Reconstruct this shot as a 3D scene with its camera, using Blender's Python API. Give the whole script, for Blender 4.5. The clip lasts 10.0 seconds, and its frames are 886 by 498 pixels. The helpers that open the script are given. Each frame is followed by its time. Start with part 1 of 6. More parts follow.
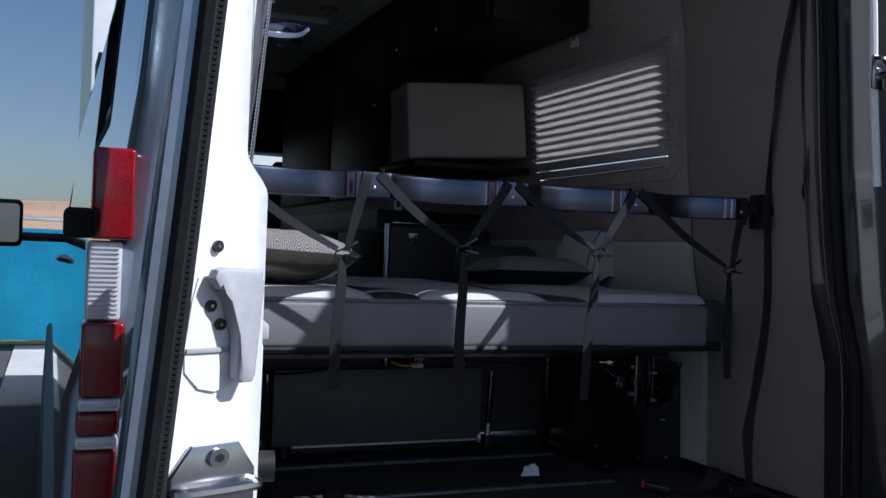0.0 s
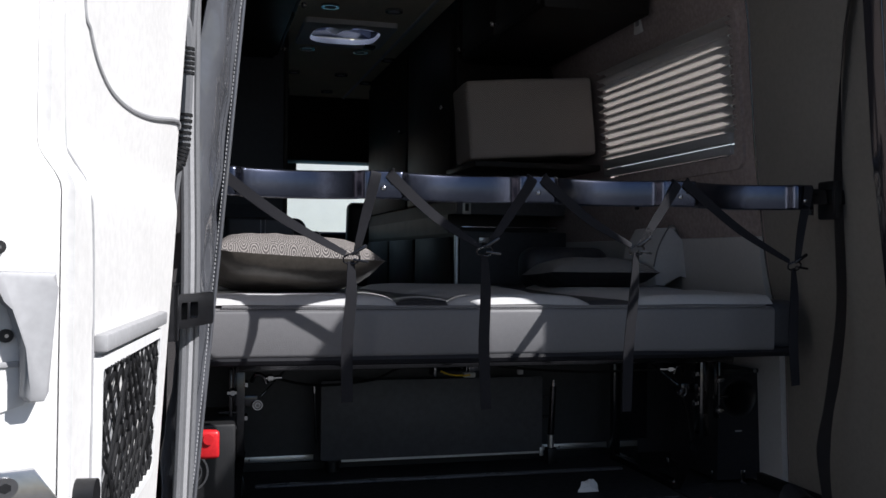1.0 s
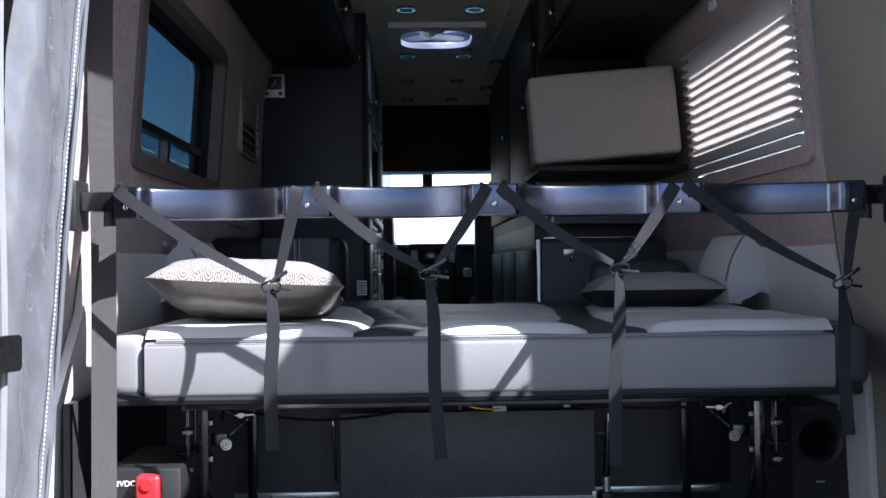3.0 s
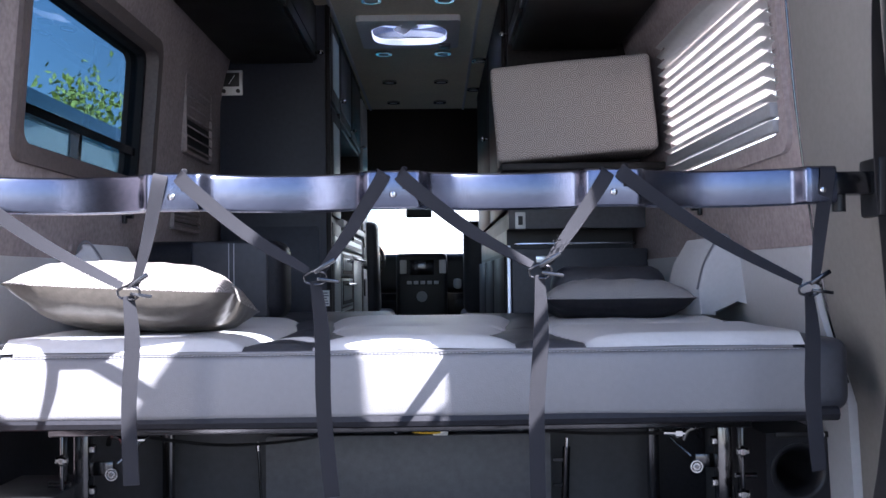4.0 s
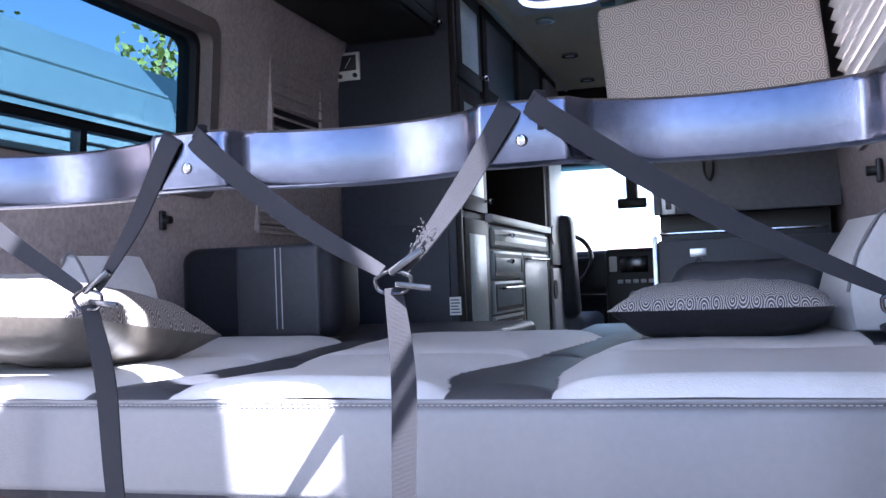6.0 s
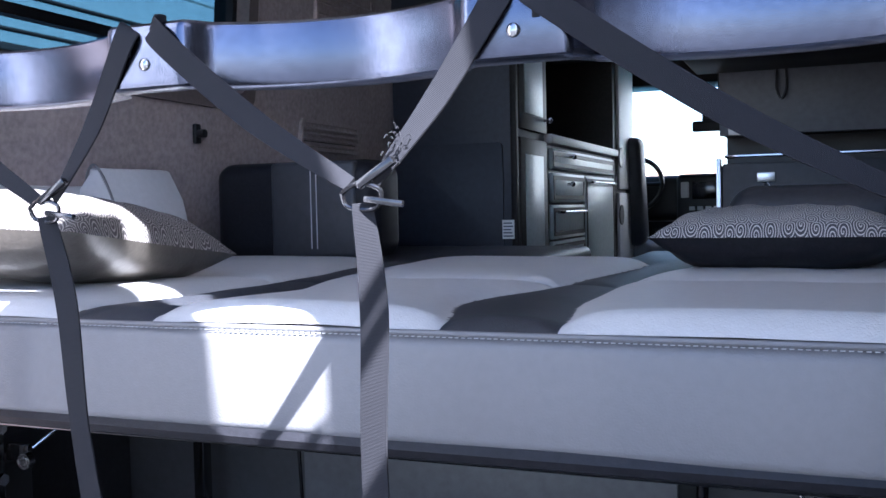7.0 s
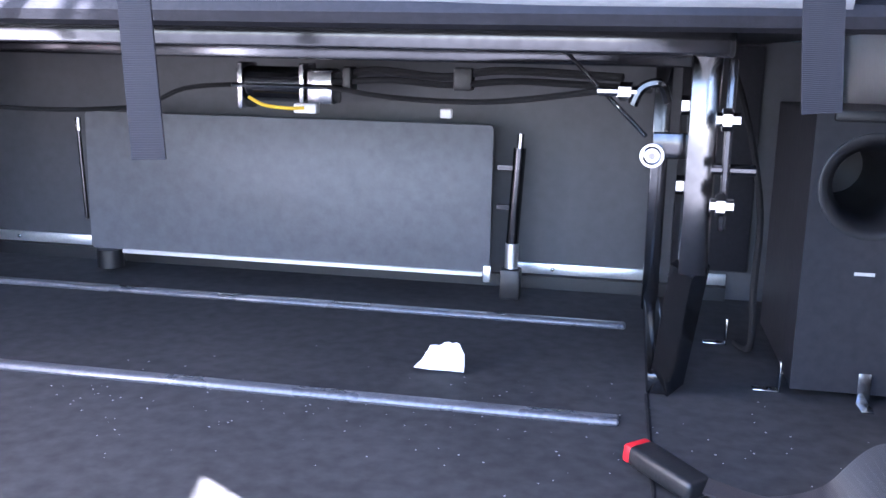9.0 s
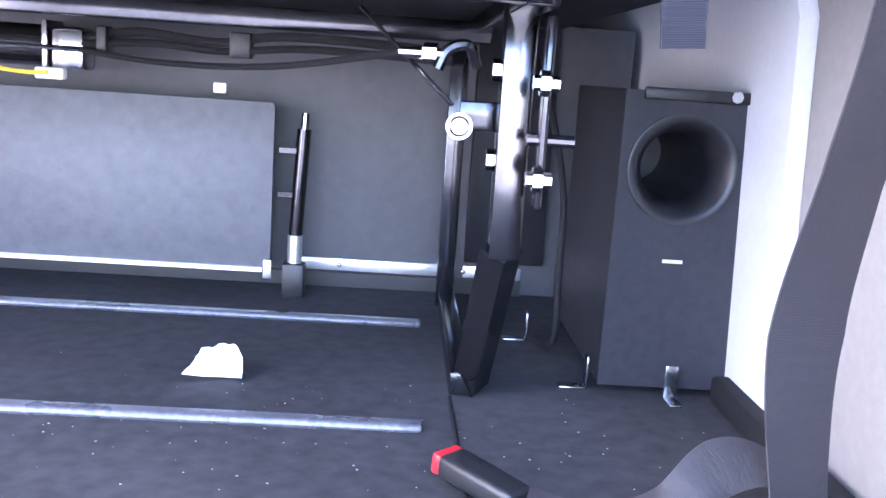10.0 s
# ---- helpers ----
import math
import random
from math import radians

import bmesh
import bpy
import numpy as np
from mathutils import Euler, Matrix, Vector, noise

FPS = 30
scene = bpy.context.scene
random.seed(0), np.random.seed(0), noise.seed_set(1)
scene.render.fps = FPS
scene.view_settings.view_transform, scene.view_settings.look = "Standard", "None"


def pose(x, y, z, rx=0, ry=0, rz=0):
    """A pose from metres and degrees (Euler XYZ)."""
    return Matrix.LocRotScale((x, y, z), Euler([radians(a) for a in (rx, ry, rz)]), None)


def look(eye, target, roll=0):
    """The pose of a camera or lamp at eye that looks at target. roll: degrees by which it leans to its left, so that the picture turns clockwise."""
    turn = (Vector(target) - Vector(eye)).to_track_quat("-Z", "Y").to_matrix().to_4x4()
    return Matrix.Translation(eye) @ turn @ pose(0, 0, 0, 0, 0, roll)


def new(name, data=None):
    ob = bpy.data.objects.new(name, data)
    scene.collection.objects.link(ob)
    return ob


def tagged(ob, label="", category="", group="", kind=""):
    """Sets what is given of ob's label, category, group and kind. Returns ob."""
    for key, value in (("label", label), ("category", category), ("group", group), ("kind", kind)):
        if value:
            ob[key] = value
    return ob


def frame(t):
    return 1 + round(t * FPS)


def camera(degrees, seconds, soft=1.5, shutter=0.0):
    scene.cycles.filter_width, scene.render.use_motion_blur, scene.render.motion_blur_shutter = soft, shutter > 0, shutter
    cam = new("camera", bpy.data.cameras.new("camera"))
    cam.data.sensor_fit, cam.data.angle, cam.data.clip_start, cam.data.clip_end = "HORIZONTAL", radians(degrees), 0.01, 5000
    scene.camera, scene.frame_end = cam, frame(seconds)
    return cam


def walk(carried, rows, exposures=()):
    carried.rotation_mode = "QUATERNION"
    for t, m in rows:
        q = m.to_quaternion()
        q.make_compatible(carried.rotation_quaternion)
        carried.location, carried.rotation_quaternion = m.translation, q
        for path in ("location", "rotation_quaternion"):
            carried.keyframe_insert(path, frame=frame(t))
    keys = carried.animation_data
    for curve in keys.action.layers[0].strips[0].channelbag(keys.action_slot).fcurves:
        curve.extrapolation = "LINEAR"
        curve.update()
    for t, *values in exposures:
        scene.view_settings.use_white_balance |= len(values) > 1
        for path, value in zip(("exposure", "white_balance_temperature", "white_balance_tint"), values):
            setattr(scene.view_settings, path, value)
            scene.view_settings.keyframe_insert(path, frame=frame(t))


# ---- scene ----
cam = camera(50.5, 10.0)
PATH = [
    (0, (-1.117, -2.234, 0.735), (-0.347, -0.388, 0.741), 2.2),
    (0.5, (-0.965, -2.193, 0.729), (-0.291, -0.310, 0.731), 1.5),
    (1, (-0.810, -2.180, 0.728), (-0.299, -0.246, 0.744), 0.6),
    (1.5, (-0.649, -2.163, 0.728), (-0.295, -0.195, 0.762), -0.6),
    (2, (-0.499, -2.146, 0.731), (-0.298, -0.157, 0.778), -0.9),
    (2.5, (-0.360, -2.054, 0.748), (-0.230, -0.058, 0.787), -0.8),
    (3, (-0.167, -1.948, 0.764), (-0.105, 0.050, 0.795), -0.7),
    (4.5, (0.233, -1.455, 0.733), (0.181, 0.543, 0.813), -0.7),
    (5, (0.458, -1.240, 0.736), (0.194, 0.740, 0.831), -1.2),
    (5.5, (0.550, -1.069, 0.742), (0.099, 0.877, 0.838), -1.8),
    (6.8, (0.616, -0.814, 0.750), (-0.114, 1.047, 0.707), -1.6),
    (7, (0.625, -0.789, 0.737), (-0.120, 1.065, 0.650), -1.2),
    (7.5, (0.621, -0.745, 0.679), (-0.078, 1.120, 0.489), -1.2),
    (8, (0.638, -0.707, 0.589), (-0.025, 1.159, 0.305), 0.0),
    (8.5, (0.642, -0.700, 0.496), (0.076, 1.187, 0.152), 0.6),
    (9, (0.613, -0.685, 0.429), (0.239, 1.237, 0.021), 1.2),
    (9.5, (0.567, -0.637, 0.365), (0.461, 1.325, -0.010), 3.0),
    (10, (0.584, -0.546, 0.371), (0.682, 1.417, 0.004), 3.9),
]
EXPOSURES = [(0.0, 0.4, 5400, 12), (1.0, 0.5, 6000, 12), (2.0, 1.1, 5900, 12), (3.0, 2.15, 5700, 14), (4.5, 3.65, 5650, 20), (5.5, 4.0, 5600, 22), (6.8, 3.55, 5400, 16), (7.5, 3.25, 5400, 16), (8.0, 3.5, 5400, 18), (8.5, 4.6, 5500, 20), (9.0, 5.4, 5450, 22), (9.5, 5.85, 5450, 24), (10.0, 6.05, 5450, 26)]
walk(cam, [(t, look(eye, target, roll)) for t, eye, target, roll in PATH], EXPOSURES)

# ---- light ----
SUN_TO = Vector((0.780, -0.593, 0.920))
world = bpy.data.worlds.new("sky")
scene.world = world
world.use_nodes = True
wn = world.node_tree.nodes
sky = wn.new("ShaderNodeTexSky")
sky.sky_type = "NISHITA"
sky.sun_disc = False
sky.sun_elevation = math.atan2(SUN_TO.z, math.hypot(SUN_TO.x, SUN_TO.y))
sky.sun_rotation = math.atan2(SUN_TO.x, SUN_TO.y)
wn["Background"].inputs["Strength"].default_value = 0.05
world.node_tree.links.new(sky.outputs[0], wn["Background"].inputs["Color"])
sun = new("sun", bpy.data.lights.new("sun", "SUN"))
sun.data.energy, sun.data.angle, sun.data.color = 5.0, radians(0.5), (1.0, 0.95, 0.87)
sun.matrix_world = look((0, 0, 0), -SUN_TO)


# ---- materials ----
def mat(name, color, rough=0.6, metal=0.0, var=0.15, scale=8.0, bump=0.0, bscale=200.0, coat=0.0, tint=None):
    """A procedural surface: colour that wanders at two scales, uneven roughness and a fine relief."""
    m = bpy.data.materials.new(name)
    m.use_nodes = True
    n, l = m.node_tree.nodes, m.node_tree.links
    b = n["Principled BSDF"]
    tc = n.new("ShaderNodeTexCoord")
    n1, n2 = n.new("ShaderNodeTexNoise"), n.new("ShaderNodeTexNoise")
    n1.inputs["Scale"].default_value, n1.inputs["Detail"].default_value = scale, 6
    n2.inputs["Scale"].default_value, n2.inputs["Detail"].default_value = scale * 14, 3
    for q in (n1, n2):
        l.new(tc.outputs["Object"], q.inputs["Vector"])
    mx = n.new("ShaderNodeMath")
    mx.operation = "MULTIPLY_ADD"
    l.new(n1.outputs["Fac"], mx.inputs[0])
    mx.inputs[1].default_value = 0.6
    l.new(n2.outputs["Fac"], mx.inputs[2])
    ramp = n.new("ShaderNodeValToRGB")
    ramp.color_ramp.elements[0].position, ramp.color_ramp.elements[1].position = 0.45, 1.15
    other = tint or [min(1, c * (1 + 2 * var)) for c in color]
    ramp.color_ramp.elements[0].color = (*[c * (1 - var) for c in color], 1)
    ramp.color_ramp.elements[1].color = (*other, 1)
    l.new(mx.outputs[0], ramp.inputs["Fac"])
    l.new(ramp.outputs["Color"], b.inputs["Base Color"])
    rr = n.new("ShaderNodeMapRange")
    rr.inputs["To Min"].default_value, rr.inputs["To Max"].default_value = max(0.02, rough * 0.85), min(1, rough * 1.15)
    l.new(n1.outputs["Fac"], rr.inputs["Value"])
    l.new(rr.outputs[0], b.inputs["Roughness"])
    b.inputs["Metallic"].default_value = metal
    b.inputs["Coat Weight"].default_value = coat
    if bump:
        n3, bp = n.new("ShaderNodeTexNoise"), n.new("ShaderNodeBump")
        n3.inputs["Scale"].default_value, n3.inputs["Detail"].default_value = bscale, 2
        bp.inputs["Strength"].default_value, bp.inputs["Distance"].default_value = bump, 0.002
        l.new(tc.outputs["Object"], n3.inputs["Vector"])
        l.new(n3.outputs["Fac"], bp.inputs["Height"])
        l.new(bp.outputs["Normal"], b.inputs["Normal"])
    return m


def weave(name, c1, c2, scale, rough=0.85, strength=0.6, axis="x"):
    """Ribbed webbing or cloth: fine bands across one axis."""
    m = mat(name, c1, rough, var=0.12, scale=20)
    n, l = m.node_tree.nodes, m.node_tree.links
    b = n["Principled BSDF"]
    w, bp = n.new("ShaderNodeTexWave"), n.new("ShaderNodeBump")
    w.bands_direction = axis.upper()
    w.inputs["Scale"].default_value = scale
    l.new(n["Texture Coordinate"].outputs["UV"], w.inputs["Vector"])
    mixn = n.new("ShaderNodeMixRGB")
    mixn.inputs[1].default_value, mixn.inputs[2].default_value = (*c1, 1), (*c2, 1)
    l.new(w.outputs["Fac"], mixn.inputs[0])
    l.new(mixn.outputs[0], b.inputs["Base Color"])
    bp.inputs["Strength"].default_value, bp.inputs["Distance"].default_value = strength, 0.001
    l.new(w.outputs["Fac"], bp.inputs["Height"])
    l.new(bp.outputs["Normal"], b.inputs["Normal"])
    return m


def spirals(name, c1, c2, cell=0.03):
    """Printed cloth of packed spirals: rings round the centres of scattered cells, wound by the angle."""
    m = mat(name, c1, 0.85, var=0.1, scale=10)
    n, l = m.node_tree.nodes, m.node_tree.links
    b = n["Principled BSDF"]
    vo = n.new("ShaderNodeTexVoronoi")
    vo.voronoi_dimensions, vo.inputs["Scale"].default_value, vo.inputs["Randomness"].default_value = "2D", 1 / cell, 0.55
    l.new(n["Texture Coordinate"].outputs["UV"], vo.inputs["Vector"])
    sub = n.new("ShaderNodeVectorMath")
    sub.operation = "SUBTRACT"
    sc = n.new("ShaderNodeVectorMath")
    sc.operation = "SCALE"
    sc.inputs["Scale"].default_value = 1.0
    l.new(n["Texture Coordinate"].outputs["UV"], sc.inputs[0])
    l.new(sc.outputs[0], sub.inputs[0])
    l.new(vo.outputs["Position"], sub.inputs[1])
    sep = n.new("ShaderNodeSeparateXYZ")
    l.new(sub.outputs[0], sep.inputs[0])
    at = n.new("ShaderNodeMath")
    at.operation = "ARCTAN2"
    l.new(sep.outputs[1], at.inputs[0])
    l.new(sep.outputs[0], at.inputs[1])
    a1 = n.new("ShaderNodeMath")
    a1.operation = "MULTIPLY_ADD"
    l.new(vo.outputs["Distance"], a1.inputs[0])
    a1.inputs[1].default_value = 2 * math.pi * 5.5
    l.new(at.outputs[0], a1.inputs[2])
    sn = n.new("ShaderNodeMath")
    sn.operation = "SINE"
    l.new(a1.outputs[0], sn.inputs[0])
    rp = n.new("ShaderNodeValToRGB")
    rp.color_ramp.elements[0].position, rp.color_ramp.elements[1].position = 0.35, 0.6
    rp.color_ramp.elements[0].color, rp.color_ramp.elements[1].color = (*c1, 1), (*c2, 1)
    l.new(sn.outputs[0], rp.inputs[0])
    l.new(rp.outputs[0], b.inputs["Base Color"])
    return m


def glass(name, color=(0.9, 0.95, 1.0)):
    m = bpy.data.materials.new(name)
    m.use_nodes = True
    n, l = m.node_tree.nodes, m.node_tree.links
    out = n["Material Output"]
    tr, gl, mx, fr, pw = n.new("ShaderNodeBsdfTransparent"), n.new("ShaderNodeBsdfGlossy"), n.new("ShaderNodeMixShader"), n.new("ShaderNodeLayerWeight"), n.new("ShaderNodeMath")
    tr.inputs[0].default_value = (*color, 1)
    gl.inputs["Roughness"].default_value = 0.02
    pw.operation, pw.inputs[1].default_value = "POWER", 4.0
    l.new(fr.outputs["Facing"], pw.inputs[0])
    l.new(pw.outputs[0], mx.inputs[0])
    l.new(tr.outputs[0], mx.inputs[1])
    l.new(gl.outputs[0], mx.inputs[2])
    l.new(mx.outputs[0], out.inputs["Surface"])
    return m


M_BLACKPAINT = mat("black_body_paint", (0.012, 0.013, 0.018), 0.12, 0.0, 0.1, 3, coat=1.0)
# the black body paint again, with the sky's reflection put into its colour
M_SKYSHEENPAINT = mat("sky_sheen_body_paint", (0.20, 0.23, 0.29), 0.2, 0.6, 0.08, 3, coat=0.8)
M_WHITE = mat("white_painted_steel", (0.78, 0.78, 0.78), 0.4, 0, 0.04, 5)
M_DOORLINE = mat("light_grey_door_lining", (0.66, 0.65, 0.64), 0.6, 0, 0.05, 6, 0.1, 300)
M_RUBBER = mat("black_rubber", (0.009, 0.009, 0.01), 0.75, 0, 0.3, 20, 0.2, 150)
M_SUEDE = mat("taupe_suede_wall_lining", (0.30, 0.255, 0.25), 0.95, 0, 0.18, 5, 0.25, 250)
M_BROWNFRAME = mat("brown_moulded_frame", (0.11, 0.09, 0.085), 0.7, 0, 0.12, 6, 0.1, 250)
M_CREAM = mat("cream_trim_panel", (0.215, 0.20, 0.185), 0.7, 0, 0.05, 5, 0.1, 300)
M_PALEVINYL = mat("pale_grey_vinyl", (0.52, 0.52, 0.53), 0.45, 0, 0.03, 6, 0.25, 380)
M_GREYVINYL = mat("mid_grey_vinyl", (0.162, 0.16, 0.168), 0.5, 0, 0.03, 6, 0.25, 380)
M_DARKVINYL = mat("charcoal_vinyl", (0.035, 0.037, 0.045), 0.45, 0, 0.12, 6, 0.3, 380)
M_CARPET = mat("black_floor_carpet", (0.018, 0.018, 0.02), 0.8, 0, 0.5, 3, 0.05, 620, tint=(0.04, 0.039, 0.041))
M_BOARD = mat("black_laminate_board", (0.036, 0.037, 0.042), 0.5, 0, 0.12, 4, 0.1, 200)
M_NAVY = mat("navy_black_laminate", (0.019, 0.022, 0.033), 0.55, 0, 0.15, 4, 0.1, 200)
M_CHARCOAL = mat("charcoal_laminate", (0.088, 0.089, 0.097), 0.5, 0, 0.12, 4, 0.1, 200)
M_WOOD = mat("dark_espresso_wood", (0.012, 0.010, 0.0095), 0.5, 0, 0.3, 6, 0.15, 90)
M_BARMETAL = mat("black_powder_coated_steel", (0.105, 0.115, 0.158), 0.25, 1.0, 0.1, 8, 0.06, 520)
M_BLACKSTEEL = mat("black_gloss_steel", (0.055, 0.055, 0.06), 0.16, 0.9, 0.2, 8)
M_SUBBLACK = mat("black_woodgrain_vinyl", (0.022, 0.022, 0.026), 0.5, 0, 0.15, 6, 0.2, 60)
M_KITCHEN = mat("grey_green_laminate", (0.38, 0.44, 0.44), 0.35, 0, 0.1, 4, 0.1, 200)
M_DARKCHROME = mat("dark_polished_steel", (0.13, 0.127, 0.13), 0.16, 1.0, 0.15, 14)
M_CHROME = mat("bright_zinc_steel", (0.42, 0.42, 0.43), 0.2, 1.0, 0.05, 12)
M_ALU = mat("aluminium_strip", (0.70, 0.71, 0.72), 0.35, 0.9, 0.05, 12)
M_CEIL = mat("olive_cream_headliner", (0.82, 0.76, 0.60), 0.8, 0, 0.06, 5, 0.15, 250)
M_BLACKPLASTIC = mat("black_plastic", (0.009, 0.009, 0.01), 0.45, 0, 0.15, 10, 0.15, 300)
M_GREYPLASTIC = mat("grey_plastic", (0.33, 0.33, 0.34), 0.5, 0, 0.06, 8)
M_HOSE = mat("dark_grey_hose_plastic", (0.15, 0.152, 0.16), 0.4, 0, 0.08, 20)
M_SILVERPLASTIC = mat("silver_plastic", (0.55, 0.55, 0.54), 0.4, 0.3, 0.06, 8)
M_REDPLASTIC = mat("red_plastic", (0.55, 0.015, 0.02), 0.4, 0, 0.1, 8)
M_PAPER = mat("white_paper", (0.8, 0.8, 0.8), 0.8, 0, 0.03, 8)
M_INK = mat("dark_ink", (0.03, 0.04, 0.08), 0.8, 0, 0.05, 8)
M_CURTAIN = mat("black_vinyl_curtain", (0.085, 0.088, 0.099), 0.25, 0.0, 0.05, 6, 0.02, 260, coat=1.0)
M_STRAP = weave("black_webbing", (0.015, 0.015, 0.018), (0.022, 0.022, 0.027), 240, 0.85, 0.35)
M_BELT = weave("grey_seat_belt", (0.026, 0.023, 0.025), (0.04, 0.036, 0.038), 300, 0.5)
M_PRINT = spirals("spiral_print_cloth", (0.25, 0.215, 0.20), (0.54, 0.485, 0.445), 0.034)
M_PRINTPILLOW = spirals("grey_spiral_print_cloth", (0.075, 0.067, 0.066), (0.32, 0.295, 0.28), 0.026)
M_PRINTDARK = spirals("dark_spiral_print_cloth", (0.06, 0.06, 0.07), (0.52, 0.51, 0.50), 0.021)
M_BLACKCLOTH = mat("black_satin_cloth", (0.012, 0.012, 0.015), 0.5, 0, 0.2, 8, 0.2, 300)
M_OLIVE = mat("olive_satin_cloth", (0.06, 0.053, 0.045), 0.42, 0, 0.15, 6, 0.2, 200)
M_RIB = mat("smooth_rib_rubber", (0.09, 0.09, 0.1), 0.28, 0.0, 0.2, 10, 0.3, 300, coat=0.5)
M_BLIND = mat("pleated_blind_cloth", (0.62, 0.60, 0.59), 0.85, 0, 0.12, 40, 0.2, 300)
# the blind lets light through its cloth
bn, bnl = M_BLIND.node_tree.nodes, M_BLIND.node_tree.links
btr, bmx = bn.new("ShaderNodeBsdfTranslucent"), bn.new("ShaderNodeMixShader")
btr.inputs[0].default_value = (0.75, 0.72, 0.70, 1)
bmx.inputs[0].default_value = 0.45
bnl.new(bn["Principled BSDF"].outputs[0], bmx.inputs[1])
bnl.new(btr.outputs[0], bmx.inputs[2])
bnl.new(bmx.outputs[0], bn["Material Output"].inputs["Surface"])
M_GLASS = glass("clear_glass", (0.93, 0.97, 0.98))
M_SIDEGLASS = glass("lightly_tinted_glass", (0.72, 0.77, 0.80))
M_TINT = glass("tinted_window_glass", (0.32, 0.42, 0.47))
M_ASPHALT = mat("asphalt", (0.045, 0.045, 0.047), 0.9, 0, 0.3, 2, 0.5, 120)
M_BOUNCESLAB = mat("pale_bounce_surface", (0.42, 0.41, 0.39), 0.9, 0, 0.15, 2, 0.4, 120)
M_GRASS = mat("dry_grass", (0.16, 0.17, 0.06), 0.95, 0, 0.4, 1.5)
M_HILL = mat("dry_brown_hill", (0.30, 0.19, 0.12), 0.95, 0, 0.25, 0.05)
M_MESH = mat("blue_fence_cloth", (0.03, 0.30, 0.48), 0.8, 0, 0.12, 3)
M_LEAF = mat("green_leaves", (0.06, 0.12, 0.02), 0.6, 0, 0.35, 3, tint=(0.22, 0.24, 0.03))
M_BARK = mat("brown_bark", (0.12, 0.08, 0.05), 0.9, 0, 0.3, 8, 0.6, 40)
M_LAMPRED = mat("red_lamp_lens", (0.13, 0.002, 0.004), 0.15, 0, 0.45, 18, coat=0.7)
M_LAMPCLEAR = mat("clear_lamp_lens", (0.62, 0.60, 0.62), 0.15, 0.3, 0.1, 30, coat=0.8)
for m in (M_BLACKCLOTH, M_RUBBER, M_SUBBLACK, M_STRAP, M_WOOD):
    m.node_tree.nodes["Principled BSDF"].inputs["Specular IOR Level"].default_value = 0.22
M_STITCH = mat("white_thread", (0.42, 0.42, 0.44), 0.8, 0, 0.03, 8)


# ---- helpers of this scene ----
def to_mesh(name, bm, material, smooth=0.0):
    me = bpy.data.meshes.new(name)
    bmesh.ops.recalc_face_normals(bm, faces=bm.faces)
    bm.to_mesh(me)
    bm.free()
    for m in (material if isinstance(material, (list, tuple)) else [material]):
        me.materials.append(m)
    if smooth:
        me.shade_smooth()
        me.set_sharp_from_angle(angle=radians(smooth))
    return me


def part(name, bm, material, parent, label="", smooth=35.0):
    ob = new(name, to_mesh(name, bm, material, smooth))
    ob.parent = parent
    if label:
        ob["label"] = label
    return ob


def thing(name, label, category, at=(0, 0, 0), group="", kind="", bm=None, material=None, smooth=35.0):
    ob = new(name, to_mesh(name, bm, material, smooth) if bm else None)
    ob.matrix_basis = at if isinstance(at, Matrix) else Matrix.Translation(at)
    return tagged(ob, label, category, group, kind)


def box(x0, x1, y0, y1, z0, z1, bev=0.0, seg=2, bm=None):
    bm = bm or bmesh.new()
    r = bmesh.ops.create_cube(bm, size=1, matrix=Matrix.Translation(((x0 + x1) / 2, (y0 + y1) / 2, (z0 + z1) / 2)) @ Matrix.Diagonal((abs(x1 - x0), abs(y1 - y0), abs(z1 - z0), 1)))
    if bev:
        es = list({e for v in r["verts"] for e in v.link_edges})
        bmesh.ops.bevel(bm, geom=es, offset=bev, segments=seg, affect="EDGES", profile=0.5)
    return bm


def rod(p, q, r, seg=12, bm=None, r2=None):
    bm = bm or bmesh.new()
    p, q = Vector(p), Vector(q)
    d = q - p
    m = Matrix.Translation((p + q) / 2) @ d.to_track_quat("Z", "Y").to_matrix().to_4x4()
    bmesh.ops.create_cone(bm, cap_ends=True, segments=seg, radius1=r, radius2=r if r2 is None else r2, depth=d.length, matrix=m)
    return bm


def ball(c, r, bm=None, s=(1, 1, 1), seg=12):
    bm = bm or bmesh.new()
    bmesh.ops.create_uvsphere(bm, u_segments=seg, v_segments=max(6, seg // 2), radius=r, matrix=Matrix.Translation(c) @ Matrix.Diagonal((*s, 1)))
    return bm


def prism(pts, axis, a, b, bm=None, bev=0.0):
    """An outline in the two other axes, pulled along axis from a to b."""
    bm = bm or bmesh.new()
    put3 = {"x": lambda u, v, w: (w, u, v), "y": lambda u, v, w: (u, w, v), "z": lambda u, v, w: (u, v, w)}[axis]
    v0 = [bm.verts.new(put3(u, v, a)) for u, v in pts]
    v1 = [bm.verts.new(put3(u, v, b)) for u, v in pts]
    n = len(pts)
    fs = [bm.faces.new(v0), bm.faces.new(v1[::-1])]
    for i in range(n):
        fs.append(bm.faces.new((v0[i], v1[i], v1[(i + 1) % n], v0[(i + 1) % n])))
    if bev:
        es = list({e for f in fs[:2] for e in f.edges})
        bmesh.ops.bevel(bm, geom=es, offset=bev, segments=2, affect="EDGES", profile=0.5)
    return bm


